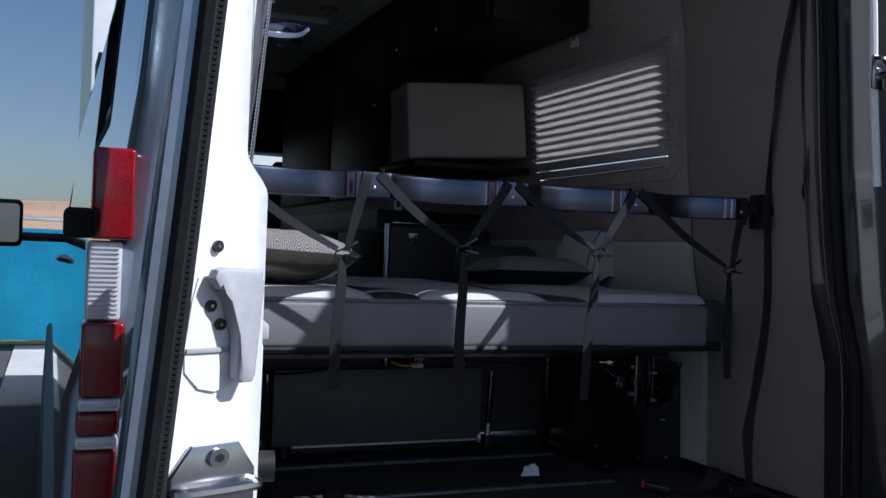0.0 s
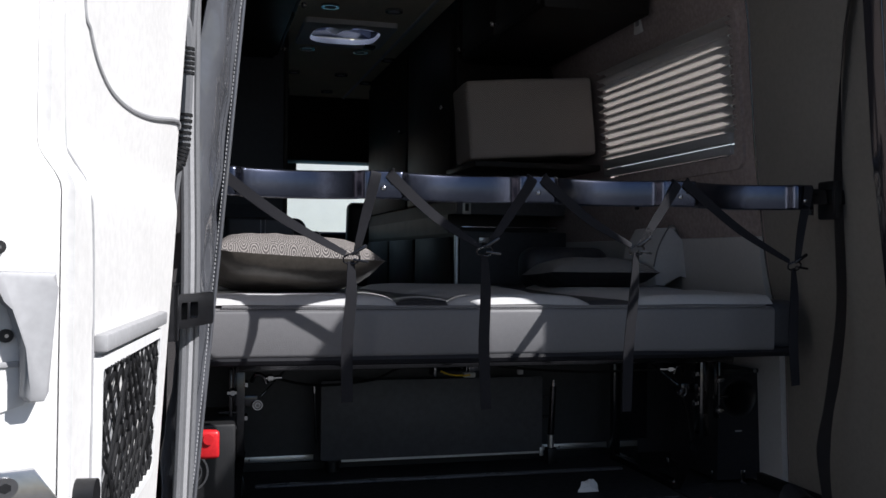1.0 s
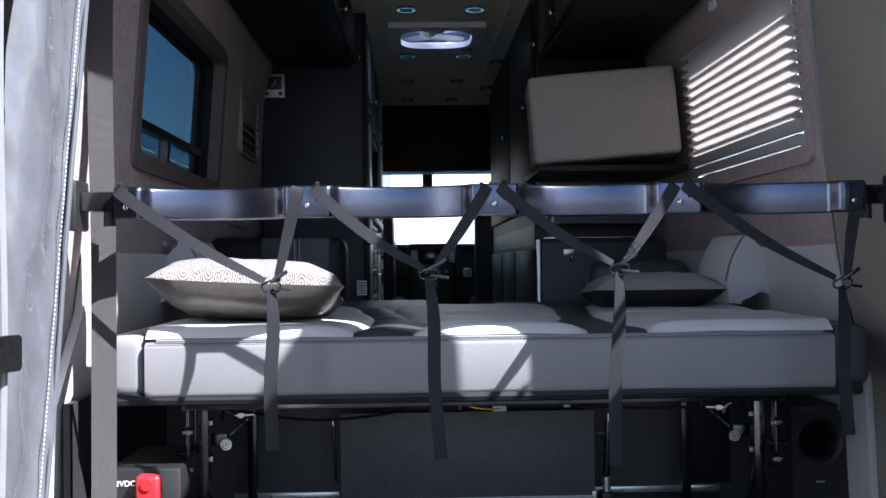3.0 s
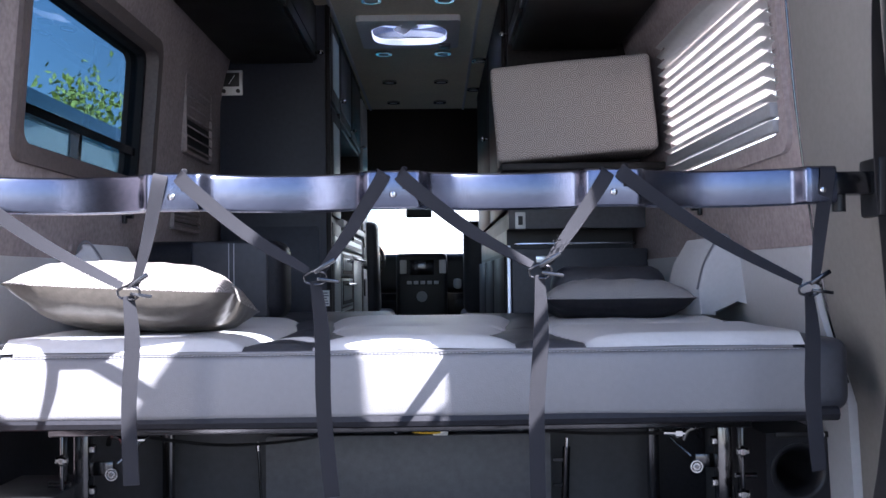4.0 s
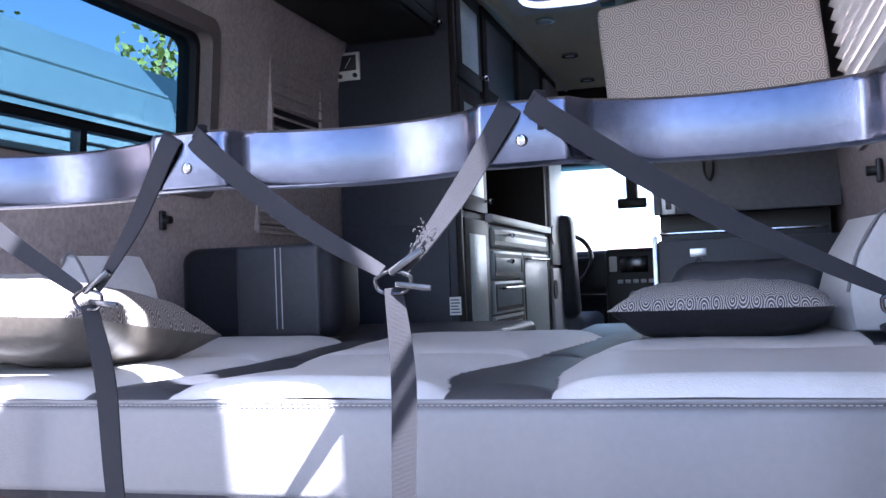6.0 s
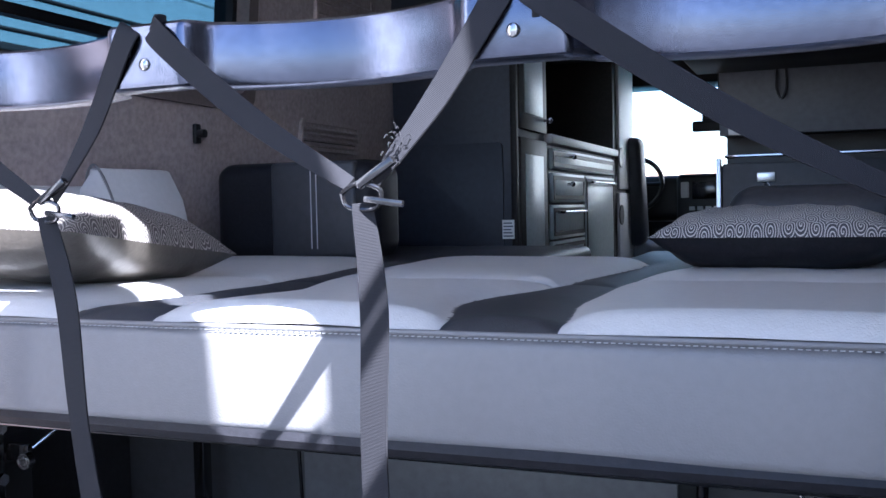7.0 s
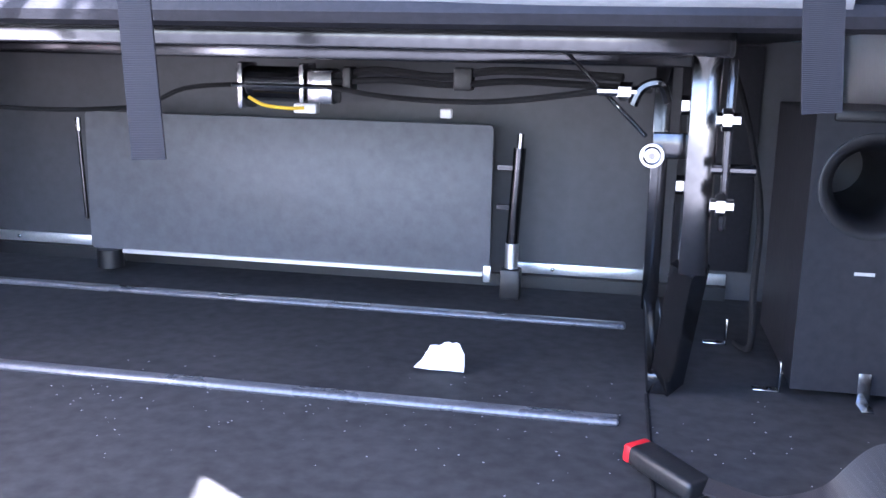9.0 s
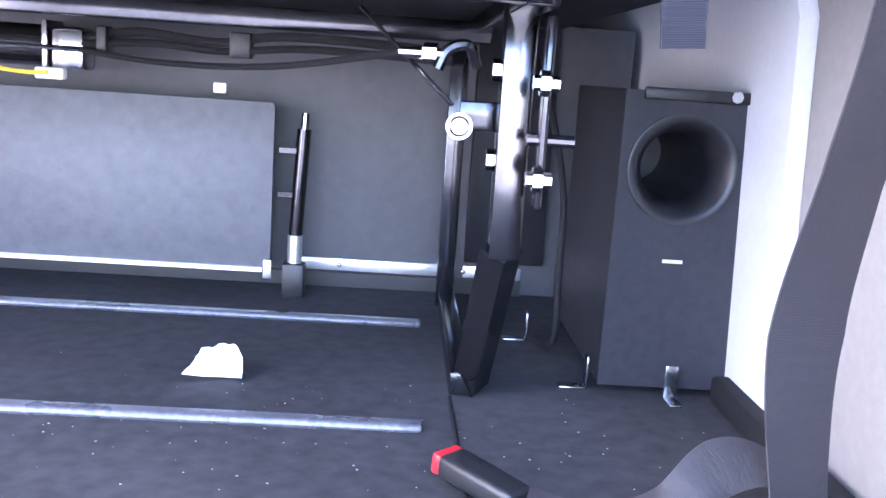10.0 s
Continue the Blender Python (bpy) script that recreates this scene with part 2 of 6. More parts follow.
def round_rect(u0, u1, v0, v1, r, n=5):
    out = []
    for cu, cv, a in ((u1 - r, v1 - r, 0), (u0 + r, v1 - r, 90), (u0 + r, v0 + r, 180), (u1 - r, v0 + r, 270)):
        for i in range(n + 1):
            t = radians(a + 90 * i / n)
            out.append((cu + r * math.cos(t), cv + r * math.sin(t)))
    return out


def ring(outer, inner, axis, a, b, bm=None):
    """A frame between two outlines of the same count, with thickness from a to b along axis."""
    bm = bm or bmesh.new()
    put3 = {"x": lambda u, v, w: (w, u, v), "y": lambda u, v, w: (u, w, v), "z": lambda u, v, w: (u, v, w)}[axis]
    L = [[bm.verts.new(put3(u, v, w)) for u, v in o] for o in (outer, inner) for w in (a, b)]
    n = len(outer)
    for i in range(n):
        j = (i + 1) % n
        for p, q in ((0, 1), (1, 3), (3, 2), (2, 0)):
            bm.faces.new((L[p][i], L[p][j], L[q][j], L[q][i]))
    return bm


def tube(points, r, seg=8, bm=None):
    """A round cable along points, smoothed."""
    bm = bm or bmesh.new()
    P = [Vector(p) for p in points]
    S = []
    for i in range(len(P) - 1):
        a, b, c, d = P[max(0, i - 1)], P[i], P[i + 1], P[min(len(P) - 1, i + 2)]
        for k in range(6):
            t = k / 6
            S.append(0.5 * ((2 * b) + (c - a) * t + (2 * a - 5 * b + 4 * c - d) * t * t + (3 * b - a - 3 * c + d) * t ** 3))
    S.append(P[-1])
    rings = []
    for i, s in enumerate(S):
        d = (S[min(i + 1, len(S) - 1)] - S[max(i - 1, 0)]).normalized()
        side = d.orthogonal().normalized() if i == 0 else (side - d * side.dot(d)).normalized()
        up = d.cross(side)
        rings.append([bm.verts.new(s + r * (math.cos(2 * math.pi * k / seg) * side + math.sin(2 * math.pi * k / seg) * up)) for k in range(seg)])
    for a, b in zip(rings, rings[1:]):
        for k in range(seg):
            bm.faces.new((a[k], a[(k + 1) % seg], b[(k + 1) % seg], b[k]))
    bm.faces.new(rings[0])
    bm.faces.new(rings[-1][::-1])
    return bm


def ribbon(points, width, across, thick=0.002, bm=None, steps=8):
    """A flat strap along points; across: its width's direction at each point (one, or one a point). Carries UVs in metres times ten."""
    bm = bm or bmesh.new()
    uv = bm.loops.layers.uv.verify()
    P = [Vector(p) for p in points]
    A = [Vector(a) for a in across] if isinstance(across[0], (tuple, list, Vector)) else [Vector(across)] * len(P)
    W = width if isinstance(width, (list, tuple)) else [width] * len(P)
    S = []
    for i in range(len(P) - 1):
        a, b, c, d = P[max(0, i - 1)], P[i], P[i + 1], P[min(len(P) - 1, i + 2)]
        for k in range(steps):
            t = k / steps
            S.append((0.5 * ((2 * b) + (c - a) * t + (2 * a - 5 * b + 4 * c - d) * t * t + (3 * b - a - 3 * c + d) * t ** 3), A[i].lerp(A[i + 1], t), W[i] * (1 - t) + W[i + 1] * t))
    S.append((P[-1], A[-1], W[-1]))
    rows, dist = [], 0.0
    for i, (s, a, w) in enumerate(S):
        d = (S[min(i + 1, len(S) - 1)][0] - S[max(i - 1, 0)][0]).normalized()
        a = (a - d * a.dot(d)).normalized()
        nn = d.cross(a) * thick / 2
        dist += (s - S[i - 1][0]).length if i else 0
        rows.append(([bm.verts.new(s + a * w / 2 * q + nn * e) for q, e in ((-1, 1), (1, 1), (1, -1), (-1, -1))], dist))
    for (a, da), (b, db) in zip(rows, rows[1:]):
        for k in range(4):
            f = bm.faces.new((a[k], a[(k + 1) % 4], b[(k + 1) % 4], b[k]))
            for loop, (u, v) in zip(f.loops, ((da, 0), (da, 1), (db, 1), (db, 0))):
                loop[uv].uv = (u, v)
    bm.faces.new(rows[0][0])
    bm.faces.new(rows[-1][0][::-1])
    return bm


def words(text, size, material, parent, m, name="lettering"):
    """Letters of the built-in font as a thin mesh."""
    cu = bpy.data.curves.new(name, "FONT")
    cu.body, cu.size, cu.extrude = text, size, 0.0003
    cu.align_x = "CENTER"
    tmp = bpy.data.objects.new(name, cu)
    scene.collection.objects.link(tmp)
    bpy.context.view_layer.update()
    me = bpy.data.meshes.new_from_object(tmp.evaluated_get(bpy.context.evaluated_depsgraph_get()))
    bpy.data.objects.remove(tmp)
    me.materials.clear()
    me.materials.append(material)
    ob = new(name, me)
    ob.parent = parent
    ob.matrix_basis = m
    return ob


# ---- the van's shell ----
PROFILE = [(-0.05, 1.02), (0.45, 1.0), (0.66, 0.94), (1.0, 0.895), (1.05, 0.89), (1.52, 0.855), (1.75, 0.80), (1.94, 0.70)]


def wall_x(z):
    for (z0, x0), (z1, x1) in zip(PROFILE, PROFILE[1:]):
        if z <= z1:
            return x0 + (x1 - x0) * (z - z0) / (z1 - z0)
    return PROFILE[-1][1]


def sheet(side, y_cuts, z_cuts, hole, off=0.0, thick=0.012):
    """A wall that follows the van's bowed side, with a window through it."""
    bm = bmesh.new()
    g = {(i, j): bm.verts.new((side * (wall_x(z) + off), y, z)) for i, y in enumerate(y_cuts) for j, z in enumerate(z_cuts)}
    for i in range(len(y_cuts) - 1):
        for j in range(len(z_cuts) - 1):
            yc, zc = (y_cuts[i] + y_cuts[i + 1]) / 2, (z_cuts[j] + z_cuts[j + 1]) / 2
            if hole and hole[0] < yc < hole[1] and hole[2] < zc < hole[3]:
                continue
            bm.faces.new((g[i, j], g[i + 1, j], g[i + 1, j + 1], g[i, j + 1]))
    bmesh.ops.recalc_face_normals(bm, faces=bm.faces)
    f = bm.faces[:][0]
    if f.normal.x * side < 0:
        bmesh.ops.reverse_faces(bm, faces=bm.faces[:])
    r = bmesh.ops.solidify(bm, geom=bm.faces[:], thickness=-thick)
    return bm


ZC = [-0.05, 0.2, 0.45, 0.55, 0.66, 0.8, 0.9, 1.0, 1.05, 1.28, 1.52, 1.63, 1.75, 1.85, 1.94]
WIN_L, WIN_R = (0.50, 1.50, 1.05, 1.52), (0.50, 1.50, 1.05, 1.52)
wall_left = thing("wall_left", "taupe suede wall lining with a window opening", "wall", kind="structure", bm=sheet(-1, [-0.2, 0.50, 1.0, 1.50, 2.5, 5.2], ZC, WIN_L), material=M_SUEDE)
wall_right = thing("wall_right", "taupe suede wall lining with a window opening", "wall", kind="structure", bm=sheet(1, [0.40, 0.50, 1.0, 1.50, 2.5, 5.2], ZC, WIN_R), material=M_SUEDE)
trim_left = thing("trim_left", "cream moulded panel inside the rear corner", "wall panel", kind="structure", bm=sheet(-1, [-0.47, -0.33, -0.2], ZC, None, -0.02), material=M_CREAM)
trim_right = thing("trim_right", "cream moulded panel inside the rear corner", "wall panel", kind="structure", bm=sheet(1, [-0.21, 0.1, 0.395], ZC, None, -0.012), material=M_CREAM)
ZL = [-0.05, 0.2, 0.45, 0.55, 0.66, 0.80]
lower_right = thing("wall_panel_right", "padded white vinyl lower wall panel", "wall panel", kind="structure", bm=sheet(1, [0.415, 0.7, 1.1, 2.0], ZL, None, -0.024, 0.02), material=M_PALEVINYL)
lower_left = thing("wall_panel_left", "padded white vinyl lower wall panel", "wall panel", kind="structure", bm=sheet(-1, [0.2, 0.7, 1.1], ZL, None, -0.024, 0.02), material=M_PALEVINYL)
trim_seam = thing("trim", "bright edge strip along the wall lining", "trim", kind="structure", bm=tube([(wall_x(z) - 0.016, 0.398, z) for z in (0.5, 0.7, 0.9, 1.1, 1.3, 1.5, 1.7, 1.9)], 0.0026), material=M_DARKCHROME)

side_board = thing("wall_board_left", "black board lining the wall under the bed", "wall panel", kind="structure", bm=box(-0.965, -0.95, 0.21, 1.04, 0.0, 0.455), material=M_SUBBLACK)
side_left = thing("van_side", "glossy black outer van side panel", "van body", kind="structure", bm=sheet(-1, [-0.47, 0.50, 1.50, 2.6, 5.6], [-0.45, -0.2] + ZC, WIN_L, 0.070, 0.02), material=M_BLACKPAINT)
side_right = thing("van_side", "glossy black outer van side panel", "van body", kind="structure", bm=sheet(1, [-0.36, 0.50, 1.50, 5.6], [-0.45, -0.2] + ZC, WIN_R, 0.022, 0.02), material=M_BLACKPAINT)
floor = thing("floor", "black carpeted load floor", "floor", kind="structure", bm=box(-1.02, 1.02, -0.5, 5.6, -0.06, 0.0), material=M_CARPET)
roof_bm = bmesh.new()
for y0, y1, cuts in ((-0.32, 2.63, ((-0.80, 0.80),)), (3.09, 5.7, ((-0.80, 0.80),)), (2.63, 3.09, ((-0.80, -0.27), (0.19, 0.80)))):
    for x0, x1 in cuts:
        top = [(x, z) for x, z in ((-0.80, 1.96), (-0.72, 2.06), (-0.4, 2.12), (0.4, 2.12), (0.72, 2.06), (0.80, 1.96)) if x0 <= x <= x1]
        if x0 > -0.8:
            top = [(x0, 1.96), (x0, 2.12)] + top
        if x1 < 0.8:
            top = top + [(x1, 2.12), (x1, 1.96)]
        prism(top, "y", y0, y1, roof_bm)
roof = thing("roof", "black van roof", "roof", kind="structure", bm=roof_bm, material=M_BLACKPAINT)
bmc = box(-0.72, 0.72, -0.30, 2.63, 1.94, 1.955)
box(-0.72, 0.72, 3.09, 5.2, 1.94, 1.955, bm=bmc)
box(-0.72, -0.27, 2.63, 3.09, 1.94, 1.955, bm=bmc)
box(0.19, 0.72, 2.63, 3.09, 1.94, 1.955, bm=bmc)
ceiling = thing("ceiling", "cream fabric headliner", "ceiling", kind="structure", bm=bmc, material=M_CEIL)
header_rear = thing("rear_header", "black body frame over the rear opening", "door frame", kind="structure", bm=box(-0.78, 0.78, -0.36, -0.30, 1.90, 1.97, 0.02), material=M_BLACKPAINT)
cab_bulkhead = thing("wall_front", "dark cab overhead shelf and side frames", "wall", kind="structure", bm=box(-0.86, 0.86, 5.0, 5.3, 1.45, 1.95, 0.02), material=M_WOOD)

# rear corner posts: painted steel outside, a jamb that turns inwards, rubber seal along the opening
for s, side_name, sect in ((-1, "corner_post_left", ((0.090, -0.40), (0.086, -0.455), (0.070, -0.485), (0.0, -0.50), (-0.04, -0.47), (-0.045, -0.42))),
                           (1, "corner_post_right", ((0.043, -0.34), (0.040, -0.385), (0.015, -0.405), (-0.02, -0.38), (-0.045, -0.29), (-0.075, -0.235), (-0.085, -0.20)))):
    bm = bmesh.new()
    zz = [-0.45, 0.0, 0.45, 0.66, 1.0, 1.52, 1.75, 1.94]
    vs = [[bm.verts.new((s * (wall_x(z) + o), y, z)) for o, y in sect] for z in zz]
    for a, b in zip(vs, vs[1:]):
        for k in range(len(sect) - 1):
            bm.faces.new((a[k], a[k + 1], b[k + 1], b[k]))
    bmesh.ops.recalc_face_normals(bm, faces=bm.faces)
    bmesh.ops.solidify(bm, geom=bm.faces[:], thickness=0.012)
    thing(side_name, "painted steel rear corner post of the van", "van body", kind="structure", bm=bm, material=M_SKYSHEENPAINT if s < 0 else M_BLACKPAINT, smooth=50)
    so, sy = (-0.05, -0.455) if s < 0 else (-0.060, -0.285)
    thing("seal", "black rubber door seal round the opening", "seal", kind="structure", bm=tube([(s * (wall_x(z) + so), sy, z) for z in zz[1:]], 0.013), material=M_RUBBER)
thing("jamb_edge", "narrow bright edge down the door jamb", "trim", kind="structure", bm=tube([(wall_x(z) - 0.086, -0.262, z) for z in (0.1, 0.45, 0.66, 1.0, 1.52, 1.75)], 0.003), material=M_DARKCHROME)
thing("jamb_strip", "pale painted strip along the door jamb", "trim", kind="structure", bm=tube([(wall_x(z) - 0.022, -0.392, z) for z in (0.95, 1.2, 1.52, 1.75)], 0.011), material=M_WHITE)
jb = thing("jamb_bracket", "zinc bracket bolted to the door jamb", "bracket")
part("plate", box(0.828, 0.868, -0.415, -0.405, 1.20, 1.29, 0.006), M_CHROME, jb)
part("bolt", rod((0.848, -0.427, 1.235), (0.848, -0.413, 1.235), 0.012, 8), M_CHROME, jb)
part("hook", tube([(0.835, -0.417, 1.28), (0.835, -0.437, 1.275), (0.85, -0.439, 1.26), (0.862, -0.427, 1.25)], 0.006), M_CHROME, jb)

# ---- ground and distance ----
ground = thing("ground", "grey asphalt yard in full sun", "ground", kind="structure", bm=box(-400, 400, -400, 400, -0.9, -0.70), material=M_ASPHALT)
grass = thing("grass_strip", "strip of dry green grass", "grass", kind="stuff", bm=box(-60, 40, 11, 40, -0.72, -0.66), material=M_GRASS)
# added pale slab, throws sunlight through the windscreen onto the headliner
thing("apron", "unseen pale slab added to bounce sunlight into the van", "pavement", kind="structure", bm=box(-1.5, 16, 6.4, 11, -0.72, -0.68), material=M_BOUNCESLAB)
bm = bmesh.new()
nx, ny = 60, 14
hv = {}
for i in range(nx + 1):
    for j in range(ny + 1):
        x, y = -420 + 14 * i, 150 + 20 * j
        h = 13 * math.exp(-((x + 40 - 60 * math.sin(i * 0.21)) / 150) ** 2) * math.exp(-((j - 8) / 5) ** 2) + 2.5 * noise.noise(Vector((x / 60, y / 60, 0))) - 1
        hv[i, j] = bm.verts.new((x, y, max(-1, h) if j else -1))
for i in range(nx):
    for j in range(ny):
        bm.faces.new((hv[i, j], hv[i + 1, j], hv[i + 1, j + 1], hv[i, j + 1]))
white_wall = thing("white_building", "white rendered building in full sun ahead of the van", "building", kind="structure", bm=box(-0.6, 14, 15, 22, -0.7, 7.5, 0.05), material=M_WHITE)
hills = thing("hills", "bare brown hills in the distance", "hill", kind="structure", bm=bm, material=M_HILL, smooth=80)


# ---- rear doors ----
def rear_door(at, shell_mat, label, group):
    """u runs from the hinge to the free edge, v is into the lining's face, z up; the upper part leans in."""
    root = thing("rear_door", label, "van door", at=at, group=group)
    sec = [(0, -0.107), (0.69, -0.107), (0.708, -0.099), (0.706, -0.085), (0.02, -0.085), (0, -0.09)]
    part("shell", prism(sec, "z", -0.25, 2.27), shell_mat, root, "glossy outer door skin")
    fm = prism([(0.03, -0.085), (0.69, -0.085), (0.695, -0.06), (0.655, 0.0), (0.642, -0.001), (0.05, 0.0), (0.03, -0.02)], "z", -0.22, 2.24)
    for z in [-0.15 + 0.1 * k for k in range(24)] + [0.785 + 0.0075 * k for k in range(7)]:
        bmesh.ops.bisect_plane(fm, geom=fm.verts[:] + fm.edges[:] + fm.faces[:], plane_co=(0, 0, z), plane_no=(0, 0, 1))
    part("inner_frame", fm, M_WHITE, root, "white painted steel inner frame")
    ln = prism(round_rect(0.055, 0.635, -0.15, 1.96, 0.06), "y", 0.0005, 0.012, bev=0.004)
    for z in [-0.05 + 0.1 * k for k in range(20)] + [0.785 + 0.0075 * k for k in range(7)]:
        bmesh.ops.bisect_plane(ln, geom=ln.verts[:] + ln.edges[:] + ln.faces[:], plane_co=(0, 0, z), plane_no=(0, 0, 1))
    part("lining", ln, M_DOORLINE, root, "pale moulded door lining")
    sl = tube([(0.703, -0.073 + 0.001 * (k % 2), -0.2 + 0.33 * k) for k in range(7)], 0.0135, 10)
    seal = part("seal", sl, M_RUBBER, root, "black ribbed rubber seal")
    rb = bmesh.new()
    for k in range(330):
        box(0.7125, 0.7155, -0.071, -0.063, -0.2 + k * 0.0055, -0.1965 + k * 0.0055, bm=rb)
    part("ribs", rb, M_RUBBER, seal)
    # slanted flange with handle recess, grab handle, screws and latch
    fl = Matrix.Translation((0.675, -0.03, 0)) @ Matrix.Rotation(math.atan2(-0.06, 0.04), 4, "Z")

    def on(bm, dz=-0.010):
        bmesh.ops.transform(bm, matrix=Matrix.Translation((0, 0, dz)) @ fl, verts=bm.verts)
        return bm
    part("recess", on(prism([(-0.022, 0.712), (0.030, 0.712), (0.034, 0.69), (0.036, 0.645), (0.033, 0.622), (0.018, 0.606), (0.002, 0.602), (-0.014, 0.607), (-0.024, 0.622)], "y", -0.002, 0.0015)), M_DOORLINE, root, "shaded recess behind the handle")
    part("recess_step", on(prism([(-0.018, 0.640), (0.035, 0.640), (0.035, 0.645), (-0.018, 0.645)], "y", 0.0015, 0.0035, bev=0.001)), M_GREYPLASTIC, root)
    grip = [(0.0246, 0.712), (0.0218, 0.720), (0.0127, 0.7226), (-0.0328, 0.721), (-0.0335, 0.708), (-0.0307, 0.677), (-0.0279, 0.6185), (-0.0244, 0.611), (-0.0132, 0.611), (-0.0083, 0.616), (-0.0083, 0.657), (-0.0062, 0.677), (-0.0006, 0.6925), (0.0078, 0.701), (0.0176, 0.702)]
    part("grab_handle", on(prism(grip, "y", 0.004, 0.020, bev=0.0045)), M_GREYPLASTIC, root, "grey plastic grab handle")
    for px, pz in ((0.012, 0.742), (0.014, 0.685), (0.002, 0.667)):
        sc = on(rod((px, 0.0, pz), (px, 0.004, pz), 0.0058, 16))
        w = part("screw", sc, M_BLACKPLASTIC, root)
        part("socket", on(rod((px, 0.003, pz), (px, 0.0048, pz), 0.0018, 6)), M_CHROME, w)
    lp = part("latch_plate", on(prism([(-0.04, 0.51), (0.036, 0.51), (0.038, 0.555), (0.022, 0.583), (-0.022, 0.583), (-0.04, 0.555)], "y", 0.001, 0.008, bev=0.003), -0.040), M_CHROME, root, "zinc latch plate")
    part("bolt", on(rod((0.0, 0.008, 0.570), (0.0, 0.013, 0.570), 0.009, 20), -0.040), M_CHROME, lp)
    part("socket", on(rod((0.0, 0.012, 0.570), (0.0, 0.0135, 0.570), 0.0045, 6), -0.040), M_BLACKPLASTIC, lp)
    part("striker", on(tube([(-0.036, 0.006, 0.541), (-0.032, 0.018, 0.541), (0.028, 0.018, 0.541), (0.032, 0.006, 0.541)], 0.006), -0.040), M_CHROME, lp)
    part("bumper", rod((0.615, 0.0, 0.505), (0.615, 0.03, 0.505), 0.016, 20), M_BLACKPLASTIC, root, "round black rubber bumper")
    # pressed outlines on the lining
    ol = tube([(0.60, 0.0125, 1.6), (0.60, 0.0125, 0.93), (0.565, 0.0125, 0.72), (0.56, 0.0125, 0.45), (0.56, 0.0125, 0.0)], 0.0015)
    part("pressed_line", ol, M_GREYPLASTIC, root)
    ol = tube([(0.565, 0.0125, 1.5), (0.56, 0.0125, 1.2), (0.545, 0.0125, 0.99), (0.523, 0.0125, 0.955), (0.492, 0.0125, 0.927), (0.44, 0.0125, 0.907), (0.361, 0.0125, 0.90), (0.248, 0.0125, 0.906), (0.09, 0.0125, 0.925), (0.06, 0.0125, 0.918)], 0.0035)
    part("pull_edge", ol, M_GREYPLASTIC, root)
    # net pocket
    pk = part("pocket_frame", ring(round_rect(0.17, 0.555, 0.425, 0.625, 0.008), round_rect(0.18, 0.545, 0.435, 0.612, 0.006), "y", 0.011, 0.02), M_WHITE, root)
    part("pocket_slot", box(0.17, 0.555, 0.012, 0.026, 0.630, 0.648, 0.003), M_GREYPLASTIC, root)
    nb = bmesh.new()
    lo_u, hi_u, lo_z, hi_z = 0.18, 0.545, 0.435, 0.612
    for s in (1, -1):
        for k in range(-19, 20):
            pts = []
            c = 0.34 + k * 0.032
            for q in range(0, 61):
                z = lo_z + (hi_z - lo_z) * q / 60
                u = c + s * (z - 0.52) * 0.95
                if lo_u <= u <= hi_u:
                    pts.append((u, 0.017 + 0.005 * math.sin(q * 0.3) * math.sin((u - lo_u) * 17), z))
            if len(pts) > 4:
                tube([pts[0], pts[len(pts) // 2], pts[-1]], 0.0022, 5, nb)
    part("net", nb, M_BLACKPLASTIC, pk, "black diamond elastic net")
    part("pocket_back", box(0.182, 0.543, 0.0122, 0.0135, 0.437, 0.610), M_GREYPLASTIC, pk, "shadowed pocket back")
    part("edge_trim", box(0.012, 0.048, -0.004, 0.007, -0.2, 0.86, 0.004), M_RUBBER, root, "black rubber edge strip")
    part("reflector", box(-0.004, 0.010, -0.03, 0.004, 0.05, 0.60, 0.003), M_LAMPRED, root, "thin red reflector strip")
    for hz in (0.66, -0.05, 1.45):
        hg = part("hinge", box(-0.07, 0.07, -0.06, -0.035, hz - 0.025, hz + 0.03, 0.006), M_BLACKSTEEL, root, "black steel hinge arm")
        part("arm", box(-0.19, -0.05, -0.052, -0.03, hz + 0.012, hz + 0.028, 0.004), M_BLACKSTEEL, hg)
        part("arm", box(-0.19, -0.05, -0.052, -0.03, hz - 0.022, hz - 0.006, 0.004), M_BLACKSTEEL, hg)
        part("knuckle", rod((0.0, -0.03, hz - 0.04), (0.0, -0.03, hz + 0.045), 0.014, 14), M_BLACKSTEEL, hg)
        part("check_block", box(0.02, 0.07, -0.035, -0.005, hz - 0.04, hz + 0.05, 0.006), M_BLACKSTEEL, hg)
    return root


LEAN = 0.085


def door_pose(x, y, dx, dy, mirror=False):
    d = Vector((dx, dy, 0)).normalized()
    n = Vector((-d.y, d.x, 0)) * (-1 if mirror else 1)
    m = Matrix(((d.x, n.x, 0, x), (d.y, n.y, 0, y), (0, 0, 1, 0), (0, 0, 0, 1)))
    sh = Matrix.Identity(4)
    sh[0][2] = LEAN * (1 if x < 0 else -1)
    sh[0][3] = -0.7 * sh[0][2]
    return sh @ m


